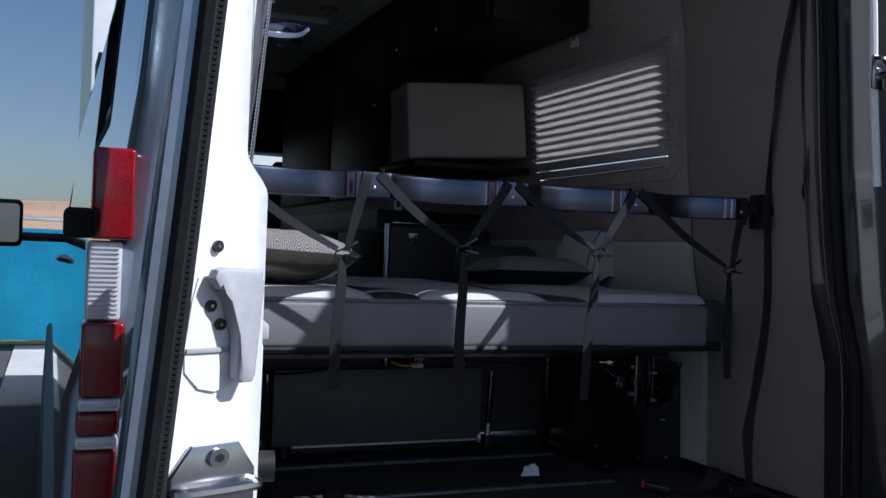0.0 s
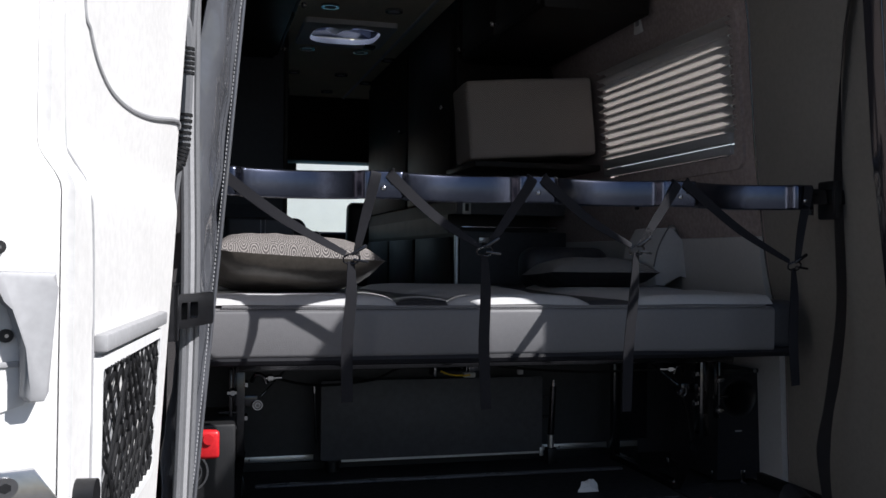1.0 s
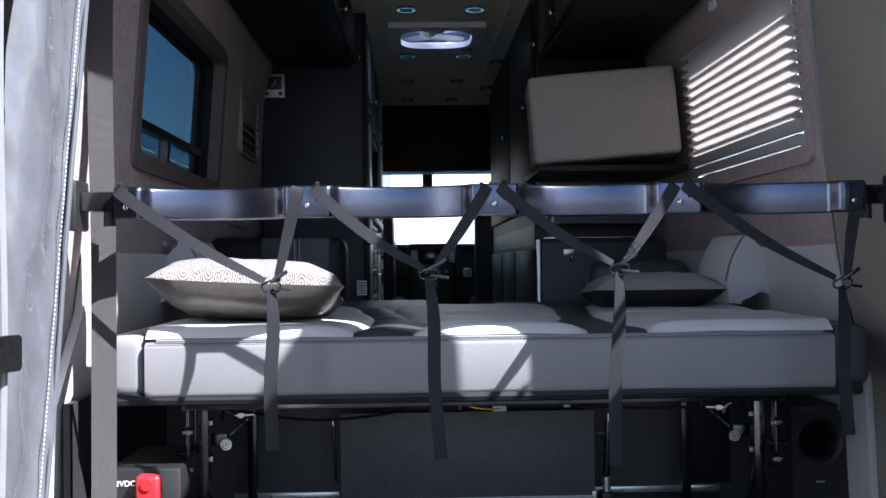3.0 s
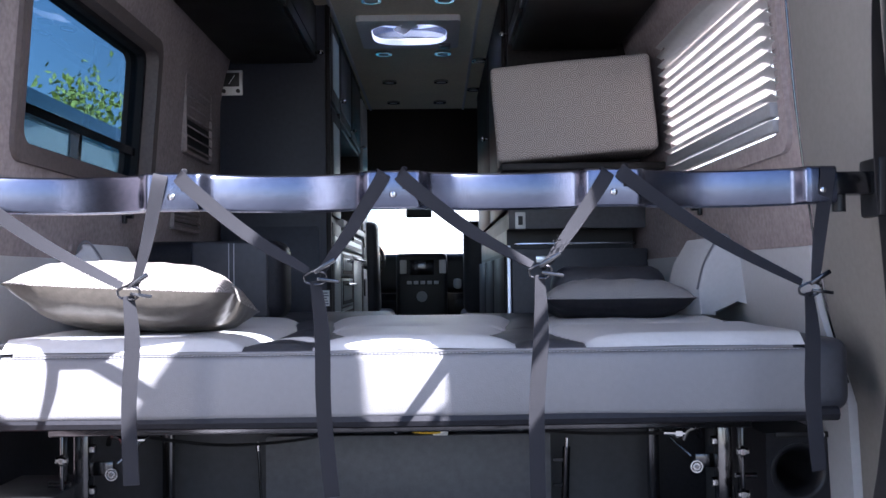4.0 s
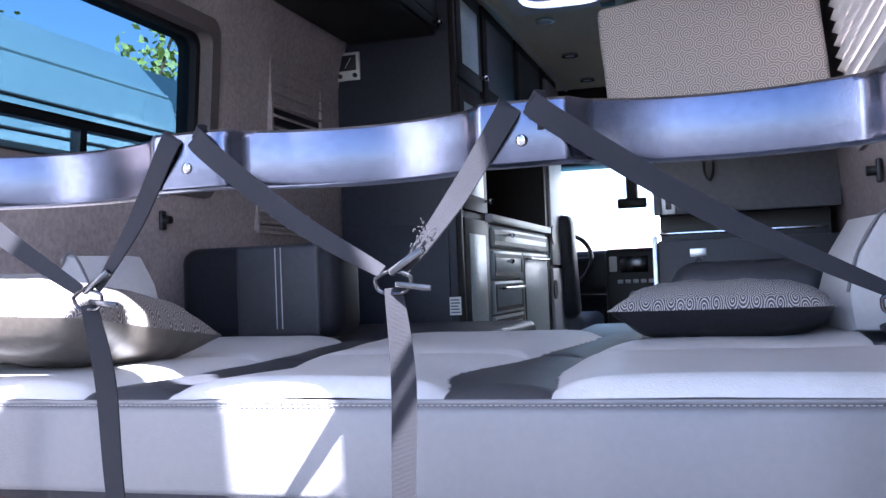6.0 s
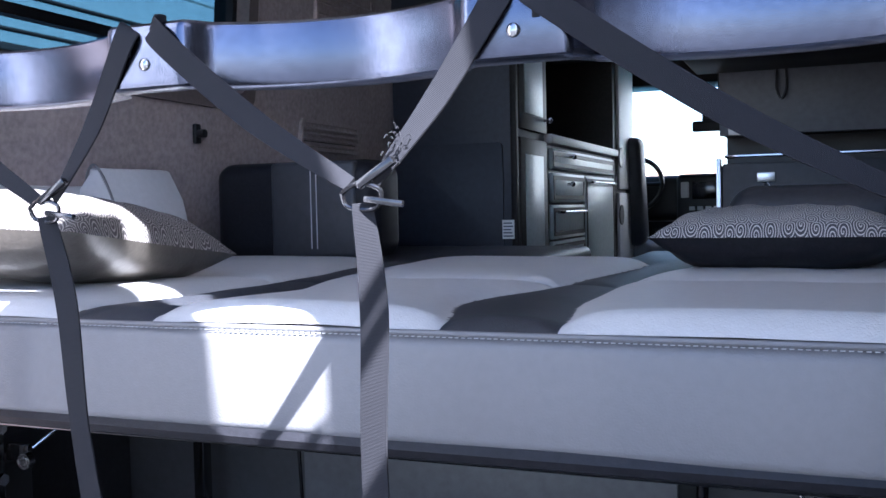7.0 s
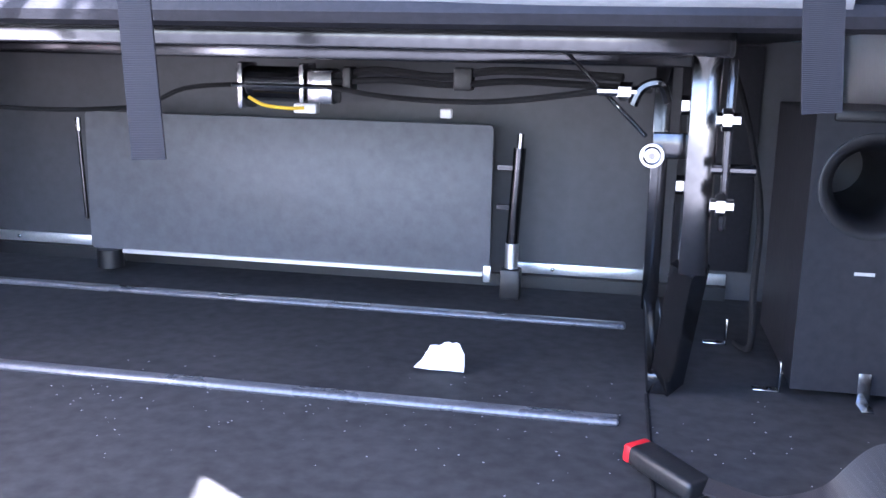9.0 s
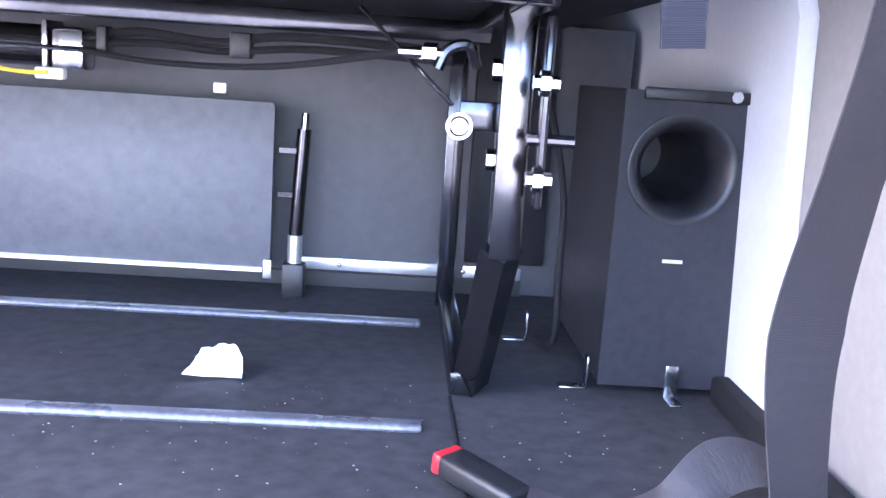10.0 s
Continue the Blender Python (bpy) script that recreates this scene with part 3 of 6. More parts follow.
def sheared(root, m):
    """Lets the door's meshes carry the lean, as an object's pose cannot."""
    bpy.context.view_layer.update()
    for o in (root, *root.children_recursive):
        for v in (o.data.vertices if o.data else ()):
            # the flange at the free edge stands upright and so widens downwards
            g = min(1, max(0, (v.co.y + 0.06) / 0.06)) * (0.3 + 0.7 * min(1, max(0, (v.co.x - 0.1) / 0.5)))
            st = min(1, max(0, (v.co.z - 0.785) / 0.045))
            v.co.y -= (LEAN * (v.co.z - 0.7) + 0.022 * st * st * (3 - 2 * st)) * g
    for o in (root, *root.children_recursive):
        if o.data:
            o.data.transform(m)
            if m.determinant() < 0:
                o.data.flip_normals()


dl = rear_door(Matrix.Identity(4), M_SKYSHEENPAINT, "open rear door with pale lining and a net pocket", "rear doors")
sheared(dl, door_pose(-0.847, -0.648, -0.087, -0.69))
arm_m = Matrix.Translation((-0.858, -0.635, 0.632)) @ Matrix.Rotation(math.atan2(0.165, 0.068), 4, "Z")
for nm, bm in (("hinge_arm", ring(round_rect(0.0, 0.185, -0.026, 0.030, 0.008), round_rect(0.045, 0.115, -0.012, 0.016, 0.004), "y", -0.012, 0.002)), ("hinge_bar", box(0.07, 0.078, -0.012, 0.002, -0.012, 0.016)), ("hinge_barrel", rod((0.005, -0.006, -0.042), (0.005, -0.006, 0.046), 0.017, 16)), ("hinge_cap", rod((0.005, -0.006, 0.046), (0.005, -0.006, 0.05), 0.02, 16)), ("hinge_foot", box(-0.075, -0.012, -0.012, 0.012, -0.045, 0.05, 0.008))):
    bmesh.ops.transform(bm, matrix=arm_m, verts=bm.verts)
    part(nm, bm, M_BLACKSTEEL, dl, "black steel hinge piece")
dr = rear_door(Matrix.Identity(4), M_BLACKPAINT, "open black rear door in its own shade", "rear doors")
# added strips close the hinge gap and shape the sun patch on the bed
for z0, z1 in ((-0.2, 0.86), (0.95, 1.38)):
    part("hinge_cover", box(-0.21, 0.02, -0.10, -0.085, z0, z1, 0.005), M_RUBBER, dr, "unseen strip added to keep sun out of the hinge gap")
sheared(dr, door_pose(0.98, -0.662, 0.23, -0.97, True))

# tail lamp on the left rear corner
tl = thing("tail_lamp", "tall red and clear tail lamp on the black body", "tail lamp")
for z0, z1, m, nm, lb in ((0.315, 0.40, M_LAMPRED, "lower_lens", "dark red lens"), (0.402, 0.425, M_LAMPCLEAR, "reverse_lens", "clear ribbed lens"), (0.427, 0.465, M_LAMPRED, "middle_lens", "red lens"), (0.467, 0.49, M_LAMPCLEAR, "turn_lens", "clear ribbed lens"), (0.492, 0.62, M_LAMPRED, "brake_lens", "bright red lens"), (0.622, 0.76, M_LAMPCLEAR, "upper_clear_lens", "clear ribbed lens"), (0.762, 0.92, M_LAMPRED, "upper_lens", "dark red lens")):
    z0, z1 = z0 - 0.028, z1 - 0.028
    xo = 1.070 - 0.03 * ((z0 + z1) / 2 - 0.33)
    waist = 0.012 if 0.58 < z0 < 0.68 else 0.0
    lens = part(nm, box(-xo, -xo + 0.07 - waist, -0.535 + waist, -0.43, z0, z1, 0.007, 3), m, tl, lb)
    if m is M_LAMPCLEAR:
        rb = bmesh.new()
        for k in range(int((z1 - z0) / 0.008)):
            box(-xo + 0.004, -xo + 0.064 - waist, -0.538 + waist, -0.53 + waist, z0 + 0.004 + k * 0.008, z0 + 0.007 + k * 0.008, bm=rb)
        part("ribs", rb, M_LAMPCLEAR, lens)
stop = thing("door_stop", "black rubber door stop on the corner", "door stop", bm=box(-1.10, -1.05, -0.60, -0.53, 0.735, 0.785, 0.01, 3), material=M_RUBBER)
# trim along the outer side
for z, r in ((0.18, 0.03), (-0.05, 0.02)):
    thing("side_moulding", "black plastic moulding along the van side", "trim", kind="structure", bm=tube([(-wall_x(z) - 0.083, -0.35, z), (-wall_x(z) - 0.088, 1.5, z), (-wall_x(z) - 0.083, 4.0, z)], r), material=M_BLACKPLASTIC)
part("pull_handle", tube([(-1.03, 3.2, 0.62), (-1.07, 3.25, 0.62), (-1.07, 3.42, 0.62), (-1.03, 3.47, 0.62)], 0.018), M_CHROME, side_left, "chrome pull handle")
mi = thing("door_mirror", "black side mirror on its arm", "mirror")
part("housing", box(-1.50, -1.30, 4.72, 4.84, 0.66, 0.98, 0.04, 4), M_BLACKPLASTIC, mi)
part("mirror_glass", prism(round_rect(-1.48, -1.32, 0.69, 0.95, 0.03), "y", 4.716, 4.719), M_CHROME, mi, "silvered glass")
part("arm", box(-1.31, -0.95, 4.75, 4.82, 0.70, 0.76, 0.015), M_BLACKPLASTIC, mi)

# seals and wiring hose by the hinge
for k, (xo, yo) in enumerate(((0.012, -0.50), (0.026, -0.507), (0.040, -0.505))):
    thing("seal", "ribbed black rubber seal along the corner post", "seal", kind="structure", bm=tube([(-wall_x(z) + xo + 0.03, yo, z) for z in (0.0, 0.45, 0.66, 1.0, 1.52, 1.9)], 0.006), material=M_HOSE if k != 1 else M_GREYPLASTIC)
for x, y, m in ((-0.832, -0.474, M_HOSE), (-0.821, -0.470, M_GREYPLASTIC), (-0.811, -0.464, M_HOSE)):
    thing("seal", "smooth grey rubber seal beside the curtain", "seal", kind="structure", bm=tube([(x - 0.015, y, 0.0), (x + 0.004, y, 0.6), (x, y, 1.0), (x + 0.004, y, 1.3), (x + 0.03, y, 1.7)], 0.0065), material=m)
hose = thing("wiring_hose", "grey corrugated wiring hose beside the door", "hose")
pth = [(-0.848, -0.53, 1.085), (-0.846, -0.525, 1.125), (-0.838, -0.52, 1.135), (-0.828, -0.52, 1.118), (-0.825, -0.52, 1.08), (-0.825, -0.52, 1.03), (-0.827, -0.52, 0.967), (-0.830, -0.52, 0.913), (-0.838, -0.525, 0.88), (-0.856, -0.535, 0.862)]
part("sleeve", tube(pth, 0.0095), M_HOSE, hose)
for run, n in ((pth[4:6], 6), (pth[6:], 16)):
    rb = bmesh.new()
    for k in range(n):
        u = k / n * (len(run) - 1)
        i = int(u)
        a, b = Vector(run[i]), Vector(run[i + 1])
        p = a.lerp(b, u - i)
        rod(p, p + (b - a).normalized() * 0.0045, 0.0112, 14, rb)
    part("corrugation", rb, M_RUBBER, hose, "black corrugated section")


def drape(x0, y0, x1, y1, z0, z1, folds, amp, seed):
    """Hanging vinyl with soft irregular folds and dents."""
    bm = bmesh.new()
    nu, nv = 30, 150
    g = {}
    n = Vector((y1 - y0, x0 - x1, 0)).normalized()
    for i in range(nu + 1):
        for j in range(nv + 1):
            u, v = i / nu, j / nv
            z = z0 + (z1 - z0) * v
            w = amp * math.sin(u * folds * 2 * math.pi + 0.6 * math.sin(v * 5 + seed)) + amp * 0.9 * noise.noise(Vector((u * 3 + seed, v * 13, seed))) + amp * 0.6 * noise.noise(Vector((u * 2.5 + seed, v * 30 + u * 4, 4 + seed)))
            lean = 0.085 * (z - 0.7)
            g[i, j] = bm.verts.new((x0 + (x1 - x0) * u + n.x * w + lean, y0 + (y1 - y0) * u + n.y * w, z))
    for i in range(nu):
        for j in range(nv):
            bm.faces.new((g[i, j], g[i + 1, j], g[i + 1, j + 1], g[i, j + 1]))
    bmesh.ops.recalc_face_normals(bm, faces=bm.faces)
    bmesh.ops.solidify(bm, geom=bm.faces[:], thickness=0.003)
    return bm


curtain = thing("vinyl_curtain", "creased black vinyl curtain along the door opening", "curtain")
part("sheet", drape(-0.832, -0.455, -0.768, -0.325, 0.02, 1.9, 0.95, 0.011, 2.0), M_CURTAIN, curtain, smooth=70)
hem = [(-0.768 + 0.085 * (z - 0.7), -0.327 - 0.004 * math.sin(z * 9), z) for z in [0.05 + 0.15 * k for k in range(13)]]
part("piping", tube(hem, 0.0042), M_CURTAIN, curtain, "rolled vinyl hem")
st = bmesh.new()
for k in range(230):
    z = 0.06 + k * 0.0078
    p = Vector((-0.773 + 0.085 * (z - 0.7), -0.342, z))
    box(p.x - 0.0008, p.x + 0.0008, p.y - 0.0006, p.y + 0.0006, p.z, p.z + 0.0046, bm=st)
part("stitching", st, M_STITCH, curtain, "pale topstitching", smooth=0)
hb = thing("hanging_belt", "grey ribbed seat belt hanging beside the bed end", "seat belt")
part("webbing", ribbon([(-0.846, 0.118, 0.02), (-0.844, 0.12, 0.40), (-0.842, 0.118, 0.80), (-0.846, 0.115, 1.15), (-0.835, 0.10, 1.55)], 0.052, (1, 0.22, 0), 0.0016), M_BELT, hb)
part("anchor", box(-0.865, -0.815, 0.07, 0.12, 1.53, 1.63, 0.012), M_BLACKPLASTIC, hb)


# ---- windows ----
def side_window(side, hole, glass_mat, name, label):
    y0, y1, z0, z1 = hole
    root = thing(name, label, "window", kind="structure")
    k = (wall_x(z1) - wall_x(z0)) / (z1 - z0)

    def lean(bm):
        for v in bm.verts:
            v.co.x = side * (v.co.x + wall_x(z0) + k * (v.co.z - z0))
        return bm
    part("window_frame", lean(ring(round_rect(y0 - 0.03, y1 + 0.03, z0 - 0.03, z1 + 0.03, 0.05), round_rect(y0 + 0.015, y1 - 0.015, z0 + 0.015, z1 - 0.015, 0.04), "x", -0.012, 0.03)), M_BROWNFRAME if side < 0 else M_SUEDE, root, "rounded inner window frame")
    part("rubber_frame", lean(ring(round_rect(y0 - 0.002, y1 + 0.002, z0 - 0.002, z1 + 0.002, 0.04), round_rect(y0 + 0.035, y1 - 0.035, z0 + 0.03, z1 - 0.03, 0.04), "x", 0.03, 0.092 if side < 0 else 0.044)), M_RUBBER, root, "black window rubber")
    pane = part("pane", lean(prism(round_rect(y0 + 0.02, y1 - 0.02, z0 + 0.02, z1 - 0.02, 0.03), "x", 0.052 if side < 0 else 0.030, 0.056 if side < 0 else 0.034)), glass_mat, root, "tinted glass")
    pane.visible_shadow = False
    return root, lean


wl, lean_l = side_window(-1, WIN_L, M_TINT, "window_1", "tinted side window with black rubber frame")
part("lower_rail", lean_l(box(0.04, 0.07, WIN_L[0] + 0.02, WIN_L[1] - 0.03, 1.155, 1.18)), M_BLACKSTEEL, wl, "black slider rail")
part("slider_bar", lean_l(box(0.04, 0.07, 0.98, 1.005, 1.06, 1.155)), M_BLACKSTEEL, wl)
wr, lean_r = side_window(1, WIN_R, M_SIDEGLASS, "window_2", "side window behind a pleated blind")
# pleated blind on the right window, lowered to a rail
bl = thing("pleated_blind", "pale pleated window blind, drawn down", "blind")
bm = bmesh.new()
npl = 12
rows = []
for q in range(npl * 2 + 1):
    z = 1.14 + (1.525 - 1.14) * q / (npl * 2)
    xo = wall_x(z) + (-0.03 if q % 2 else 0.004)
    rows.append([bm.verts.new((xo, y, z + 0.004 * noise.noise(Vector((y * 3, q, 0))))) for y in (WIN_R[0] - 0.005, 0.75, 1.0, 1.25, WIN_R[1] + 0.005)])
for a, b in zip(rows, rows[1:]):
    for k in range(4):
        bm.faces.new((a[k], a[k + 1], b[k + 1], b[k]))
bmesh.ops.recalc_face_normals(bm, faces=bm.faces)
bmesh.ops.solidify(bm, geom=bm.faces[:], thickness=0.001)
part("pleats", bm, M_BLIND, bl, "pleated mottled cloth", smooth=0)
part("bottom_rail", box(wall_x(1.12) - 0.03, wall_x(1.12) - 0.005, WIN_R[0] + 0.02, WIN_R[1] - 0.01, 1.105, 1.14, 0.004), M_GREYPLASTIC, bl, "grey blind rail")
part("bottom_rail", box(wall_x(1.09) - 0.026, wall_x(1.09) - 0.004, WIN_R[0] + 0.02, WIN_R[1] - 0.01, 1.07, 1.10, 0.004), M_GREYPLASTIC, bl, "grey lower rail")
# knobs, wall buttons, sockets and vents
for s, y, z in ((-1, 1.27, 0.945), (1, 1.24, 0.948)):
    kn = thing("blind_catch", "small black plastic catch on the wall", "catch", group="blind catches")
    x = s * (wall_x(z) - 0.005)
    part("base", box(min(x, x - s * 0.012), max(x, x - s * 0.012), y - 0.012, y + 0.012, z - 0.026, z + 0.026, 0.004), M_BLACKPLASTIC, kn)
    part("peg", rod((x - s * 0.008, y, z), (x - s * 0.032, y, z), 0.011, 14), M_BLACKPLASTIC, kn)
for y, z in ((1.05, 0.80), (1.42, 0.80), (0.9, 0.83)):
    thing("wall_button", "small suede-covered wall button", "button", group="wall buttons", bm=ball((-wall_x(z) + 0.002, y, z), 0.012, s=(0.5, 1, 1)), material=M_SUEDE)
sw = thing("wall_switch", "white light switch plate on the wall", "switch")
part("plate", box(0.825, 0.84, 1.09, 1.15, 1.595, 1.685, 0.004), M_PAPER, sw)
part("rocker", box(0.819, 0.827, 1.105, 1.125, 1.62, 1.665, 0.003), M_GREYPLASTIC, sw)


def wall_vent(y0, y1, z0, z1, n, label):
    v = thing("wall_vent", label, "vent")
    x = -wall_x((z0 + z1) / 2)
    part("frame", ring(round_rect(y0, y1, z0, z1, 0.02), round_rect(y0 + 0.012, y1 - 0.012, z0 + 0.012, z1 - 0.012, 0.015), "x", x - 0.01, x + 0.012), M_SUEDE, v)
    part("backing", box(x - 0.008, x - 0.001, y0 + 0.005, y1 - 0.005, z0 + 0.005, z1 - 0.005), M_BLACKPLASTIC, v)
    for k in range(n):
        z = z0 + 0.015 + (z1 - z0 - 0.03) * (k + 0.5) / n
        bm = box(-0.014, 0.014, y0 + 0.012, y1 - 0.012, -0.003, 0.003)
        bmesh.ops.transform(bm, matrix=Matrix.Translation((x + 0.002, 0, z)) @ Matrix.Rotation(radians(35), 4, "Y"), verts=bm.verts)
        part("slat", bm, M_SUEDE, v)
    return v


wall_vent(1.86, 2.27, 1.22, 1.52, 7, "grey slatted vent set in the suede wall")
wall_vent(1.80, 2.20, 0.93, 1.03, 4, "narrow slatted vent set in the suede wall")

# ---- load bar across the rear ----
BY = 0.0
POSTS = (-0.77, -0.385, 0.0, 0.385, 0.77)


def bar_y(x):
    d = min(abs(x - p) for p in POSTS)
    if d < 0.042:
        return -0.022
    t = min(1, (d - 0.042) / 0.022)
    t = t * t * (3 - 2 * t)
    s = min(1, max(0, (d - 0.05) / 0.14))
    return -0.022 + 0.018 * t + 0.042 * (1 - (1 - s) ** 2)


lb = thing("load_bar", "wavy black powder-coated steel bar across the opening", "bar")
bm = bmesh.new()
sect = [(0.030, 0.862), (0.006, 0.862), (0.0015, 0.8645), (0.0, 0.869), (0.0, 0.919), (0.0015, 0.9245), (0.006, 0.928), (0.034, 0.929), (0.034, 0.925), (0.008, 0.923), (0.005, 0.869), (0.030, 0.866)]
rows = []
NX = 320
for i in range(NX + 1):
    x = -0.775 + 1.55 * i / NX
    rows.append([bm.verts.new((x, bar_y(x) + dy, z)) for dy, z in sect])
for a, b in zip(rows, rows[1:]):
    for k in range(len(sect)):
        bm.faces.new((a[k], a[(k + 1) % len(sect)], b[(k + 1) % len(sect)], b[k]))
bm.faces.new(rows[0])
bm.faces.new(rows[-1][::-1])
part("rail", bm, M_BARMETAL, lb, "wavy pressed steel rail")
for s in (-1, 1):
    part("end_tube", box(min(s * 0.76, s * 0.90), max(s * 0.76, s * 0.90), 0.008, 0.048, 0.88, 0.921, 0.004), M_BLACKSTEEL, lb, "square end tube")
    part("end_bracket", box(min(s * 0.855, s * 0.875), max(s * 0.855, s * 0.875), -0.01, 0.07, 0.84, 0.945, 0.006), M_BLACKPLASTIC, lb)
    part("clamp_knob", rod((s * 0.80, 0.03, 0.85), (s * 0.80, 0.03, 0.88), 0.012, 14), M_BLACKPLASTIC, lb)
for p in POSTS:
    xx = p if abs(p) < 0.7 else p * 0.975
    part("rivet", ball((xx, -0.0225, 0.886), 0.0065, s=(1, 0.5, 1)), M_CHROME, lb, "bright rivet")
    for o in (-0.02, 0.02):
        if abs(p + o) < 0.775:
            part("slot", box(p + o - 0.0035, p + o + 0.0035, -0.0235, -0.0205, 0.895, 0.924, 0.001), M_RUBBER, lb, "strap slot")


def tie_strap(xl, xr, hub, end, label, via=None):
    """Two webs from the rail meet in a buckle; a tail hangs from it."""
    st = thing("tie_strap", label, "strap", group="tie straps on the load bar")
    h = Vector(hub)
    for x, s in ((xl, 1), (xr, -1)):
        top = Vector((x, -0.027, 0.912))
        q = h + Vector((-s * 0.012, 0, 0.012))
        sag = 0.012 if s > 0 else 0.004
        mid = top.lerp(q, 0.5) + Vector((0, 0.006, -sag))
        dd = (q - top).normalized()
        acr = dd.cross(Vector((0, 1, 0)))
        if via and s < 0:
            mid = Vector(via)
        tw = Vector((acr.x, acr.y + 0.5 * s, acr.z))
        part("web", ribbon([top + Vector((0, 0.015, 0.012)), top, mid, q], [0.024, 0.025, 0.023, 0.014], [acr, acr, (acr + tw * 0.3), tw], 0.0022, steps=10), M_STRAP, st)
    e = Vector(end)
    part("tail", ribbon([h + Vector((0, 0, -0.005)), h.lerp(e, 0.25) + Vector((0.004, 0.004, 0)), h.lerp(e, 0.6) + Vector((-0.003, 0.002, 0)), e], [0.018, 0.027, 0.027, 0.027], [(1, 0.5, 0), (1, 0.1, 0), (1, -0.08, 0), (1, 0.15, 0)], 0.0024, steps=10), M_STRAP, st, "hanging webbing tail")
    bk = part("buckle", tube([h + Vector((-0.018, -0.004, 0.004)), h + Vector((0.0, -0.008, 0.012)), h + Vector((0.02, -0.004, 0.006)), h + Vector((0.012, 0.0, -0.01)), h + Vector((-0.014, 0.0, -0.008)), h + Vector((-0.018, -0.004, 0.004))], 0.0022), M_BLACKSTEEL, st, "black steel cam buckle")
    bm = box(-0.012, 0.03, -0.004, 0.004, -0.004, 0.004, 0.002)
    bmesh.ops.transform(bm, matrix=Matrix.Translation(h + Vector((0.01, -0.008, 0.016))) @ Matrix.Rotation(radians(-32), 4, "Y"), verts=bm.verts)
    part("lever", bm, M_BLACKSTEEL, bk)
    bm = box(-0.004, 0.034, -0.003, 0.003, -0.003, 0.003, 0.0015)
    bmesh.ops.transform(bm, matrix=Matrix.Translation(h + Vector((0.008, -0.004, -0.002))) @ Matrix.Rotation(radians(8), 4, "Y"), verts=bm.verts)
    part("hook", bm, M_BLACKSTEEL, bk)
    return st


tie_strap(-0.757, -0.405, (-0.46, -0.02, 0.72), (-0.462, 0.0, 0.385), "black webbing tie strap hanging from the bar")
tie_strap(-0.363, -0.02, (-0.137, -0.02, 0.742), (-0.115, 0.02, 0.355), "black webbing tie strap hanging from the bar")
frayed = tie_strap(0.02, 0.370, (0.250, -0.045, 0.748), (0.246, -0.01, 0.343), "black webbing tie strap with a frayed knot")
rng = random.Random(11)
fz = bmesh.new()
for k in range(26):
    c = Vector((0.282 + rng.gauss(0, 0.005), -0.044 + rng.gauss(0, 0.002), 0.792 + rng.gauss(0, 0.009)))
    e = c + Vector((rng.gauss(0, 0.003), -0.002 - abs(rng.gauss(0, 0.002)), rng.gauss(-0.002, 0.003)))
    tube([c, c.lerp(e, 0.5) + Vector((0, 0, 0.002)), e], 0.0006, 4, fz)
part("frayed_threads", fz, M_STRAP, frayed, "frayed grey threads")
tie_strap(0.408, 0.757, (0.728, -0.005, 0.712), (0.741, 0.0, 0.394), "black webbing tie strap beside the wall")

# ---- bed ----
BX0, BX1, BY0, BY1, BZ0, BZ1 = -0.865, 0.885, 0.170, 1.20, 0.468, 0.607
bed = thing("sofa_bed", "folded-flat sofa bed in pale, grey and charcoal vinyl", "bed")
CX = 0.03


def bend(y, pts):
    """A value along y through a few knots, eased."""
    for (y0, v0), (y1, v1) in zip(pts, pts[1:]):
        if y <= y1:
            t = min(1, max(0, (y - y0) / (y1 - y0)))
            return v0 + (v1 - v0) * t * t * (3 - 2 * t)
    return pts[-1][1]


FOLD = 0.655


def gusset(x, y):
    """Whether the charcoal petal is here; and the distance to the nearest seam."""
    a = abs(x - CX)
    if y < FOLD:
        lo = bend(y, ((BY0, 0.200), (0.40, 0.150), (FOLD, 0.205)))
        hi = bend(y, ((BY0, 0.337), (0.42, 0.308), (FOLD, 0.306)))
    else:
        lo = bend(y, ((FOLD, 0.215), (1.2, 0.262)))
        hi = bend(y, ((FOLD, 0.310), (1.2, 0.372)))
    return lo < a < hi, min(abs(a - lo), abs(a - hi), abs(y - FOLD))


bm = bmesh.new()
NXB, NYB = 330, 130
g = {}
for i in range(NXB + 1):
    for j in range(NYB + 1):
        x = BX0 + 0.095 + (BX1 - BX0 - 0.19) * i / NXB
        y = BY0 + 0.006 + (BY1 - BY0 - 0.012) * j / NYB
        _, ds = gusset(x, y)
        edge = min((y - BY0) / 0.045, 1)
        z = BZ1 - 0.014 * (1 - edge) ** 2 + (0.011 if gusset(x, y)[0] else 0.021) * (1 - math.exp(-ds / 0.03)) * min(1, edge + 0.15) + 0.0022 * noise.noise(Vector((x * 7, y * 7, 0)))
        g[i, j] = bm.verts.new((x, y, z))
for i in range(NXB):
    for j in range(NYB):
        f = bm.faces.new((g[i, j], g[i + 1, j], g[i + 1, j + 1], g[i, j + 1]))
        c = f.calc_center_median()
        f.material_index = 1 if gusset(c.x, c.y)[0] else 0
bmesh.ops.recalc_face_normals(bm, faces=bm.faces)
ob = part("top_cover", bm, [M_PALEVINYL, M_DARKVINYL], bed, "pale vinyl panels with charcoal petals", smooth=70)
bm = box(BX0 + 0.095, BX1 - 0.095, BY0, BY1, BZ0, BZ1 - 0.012)
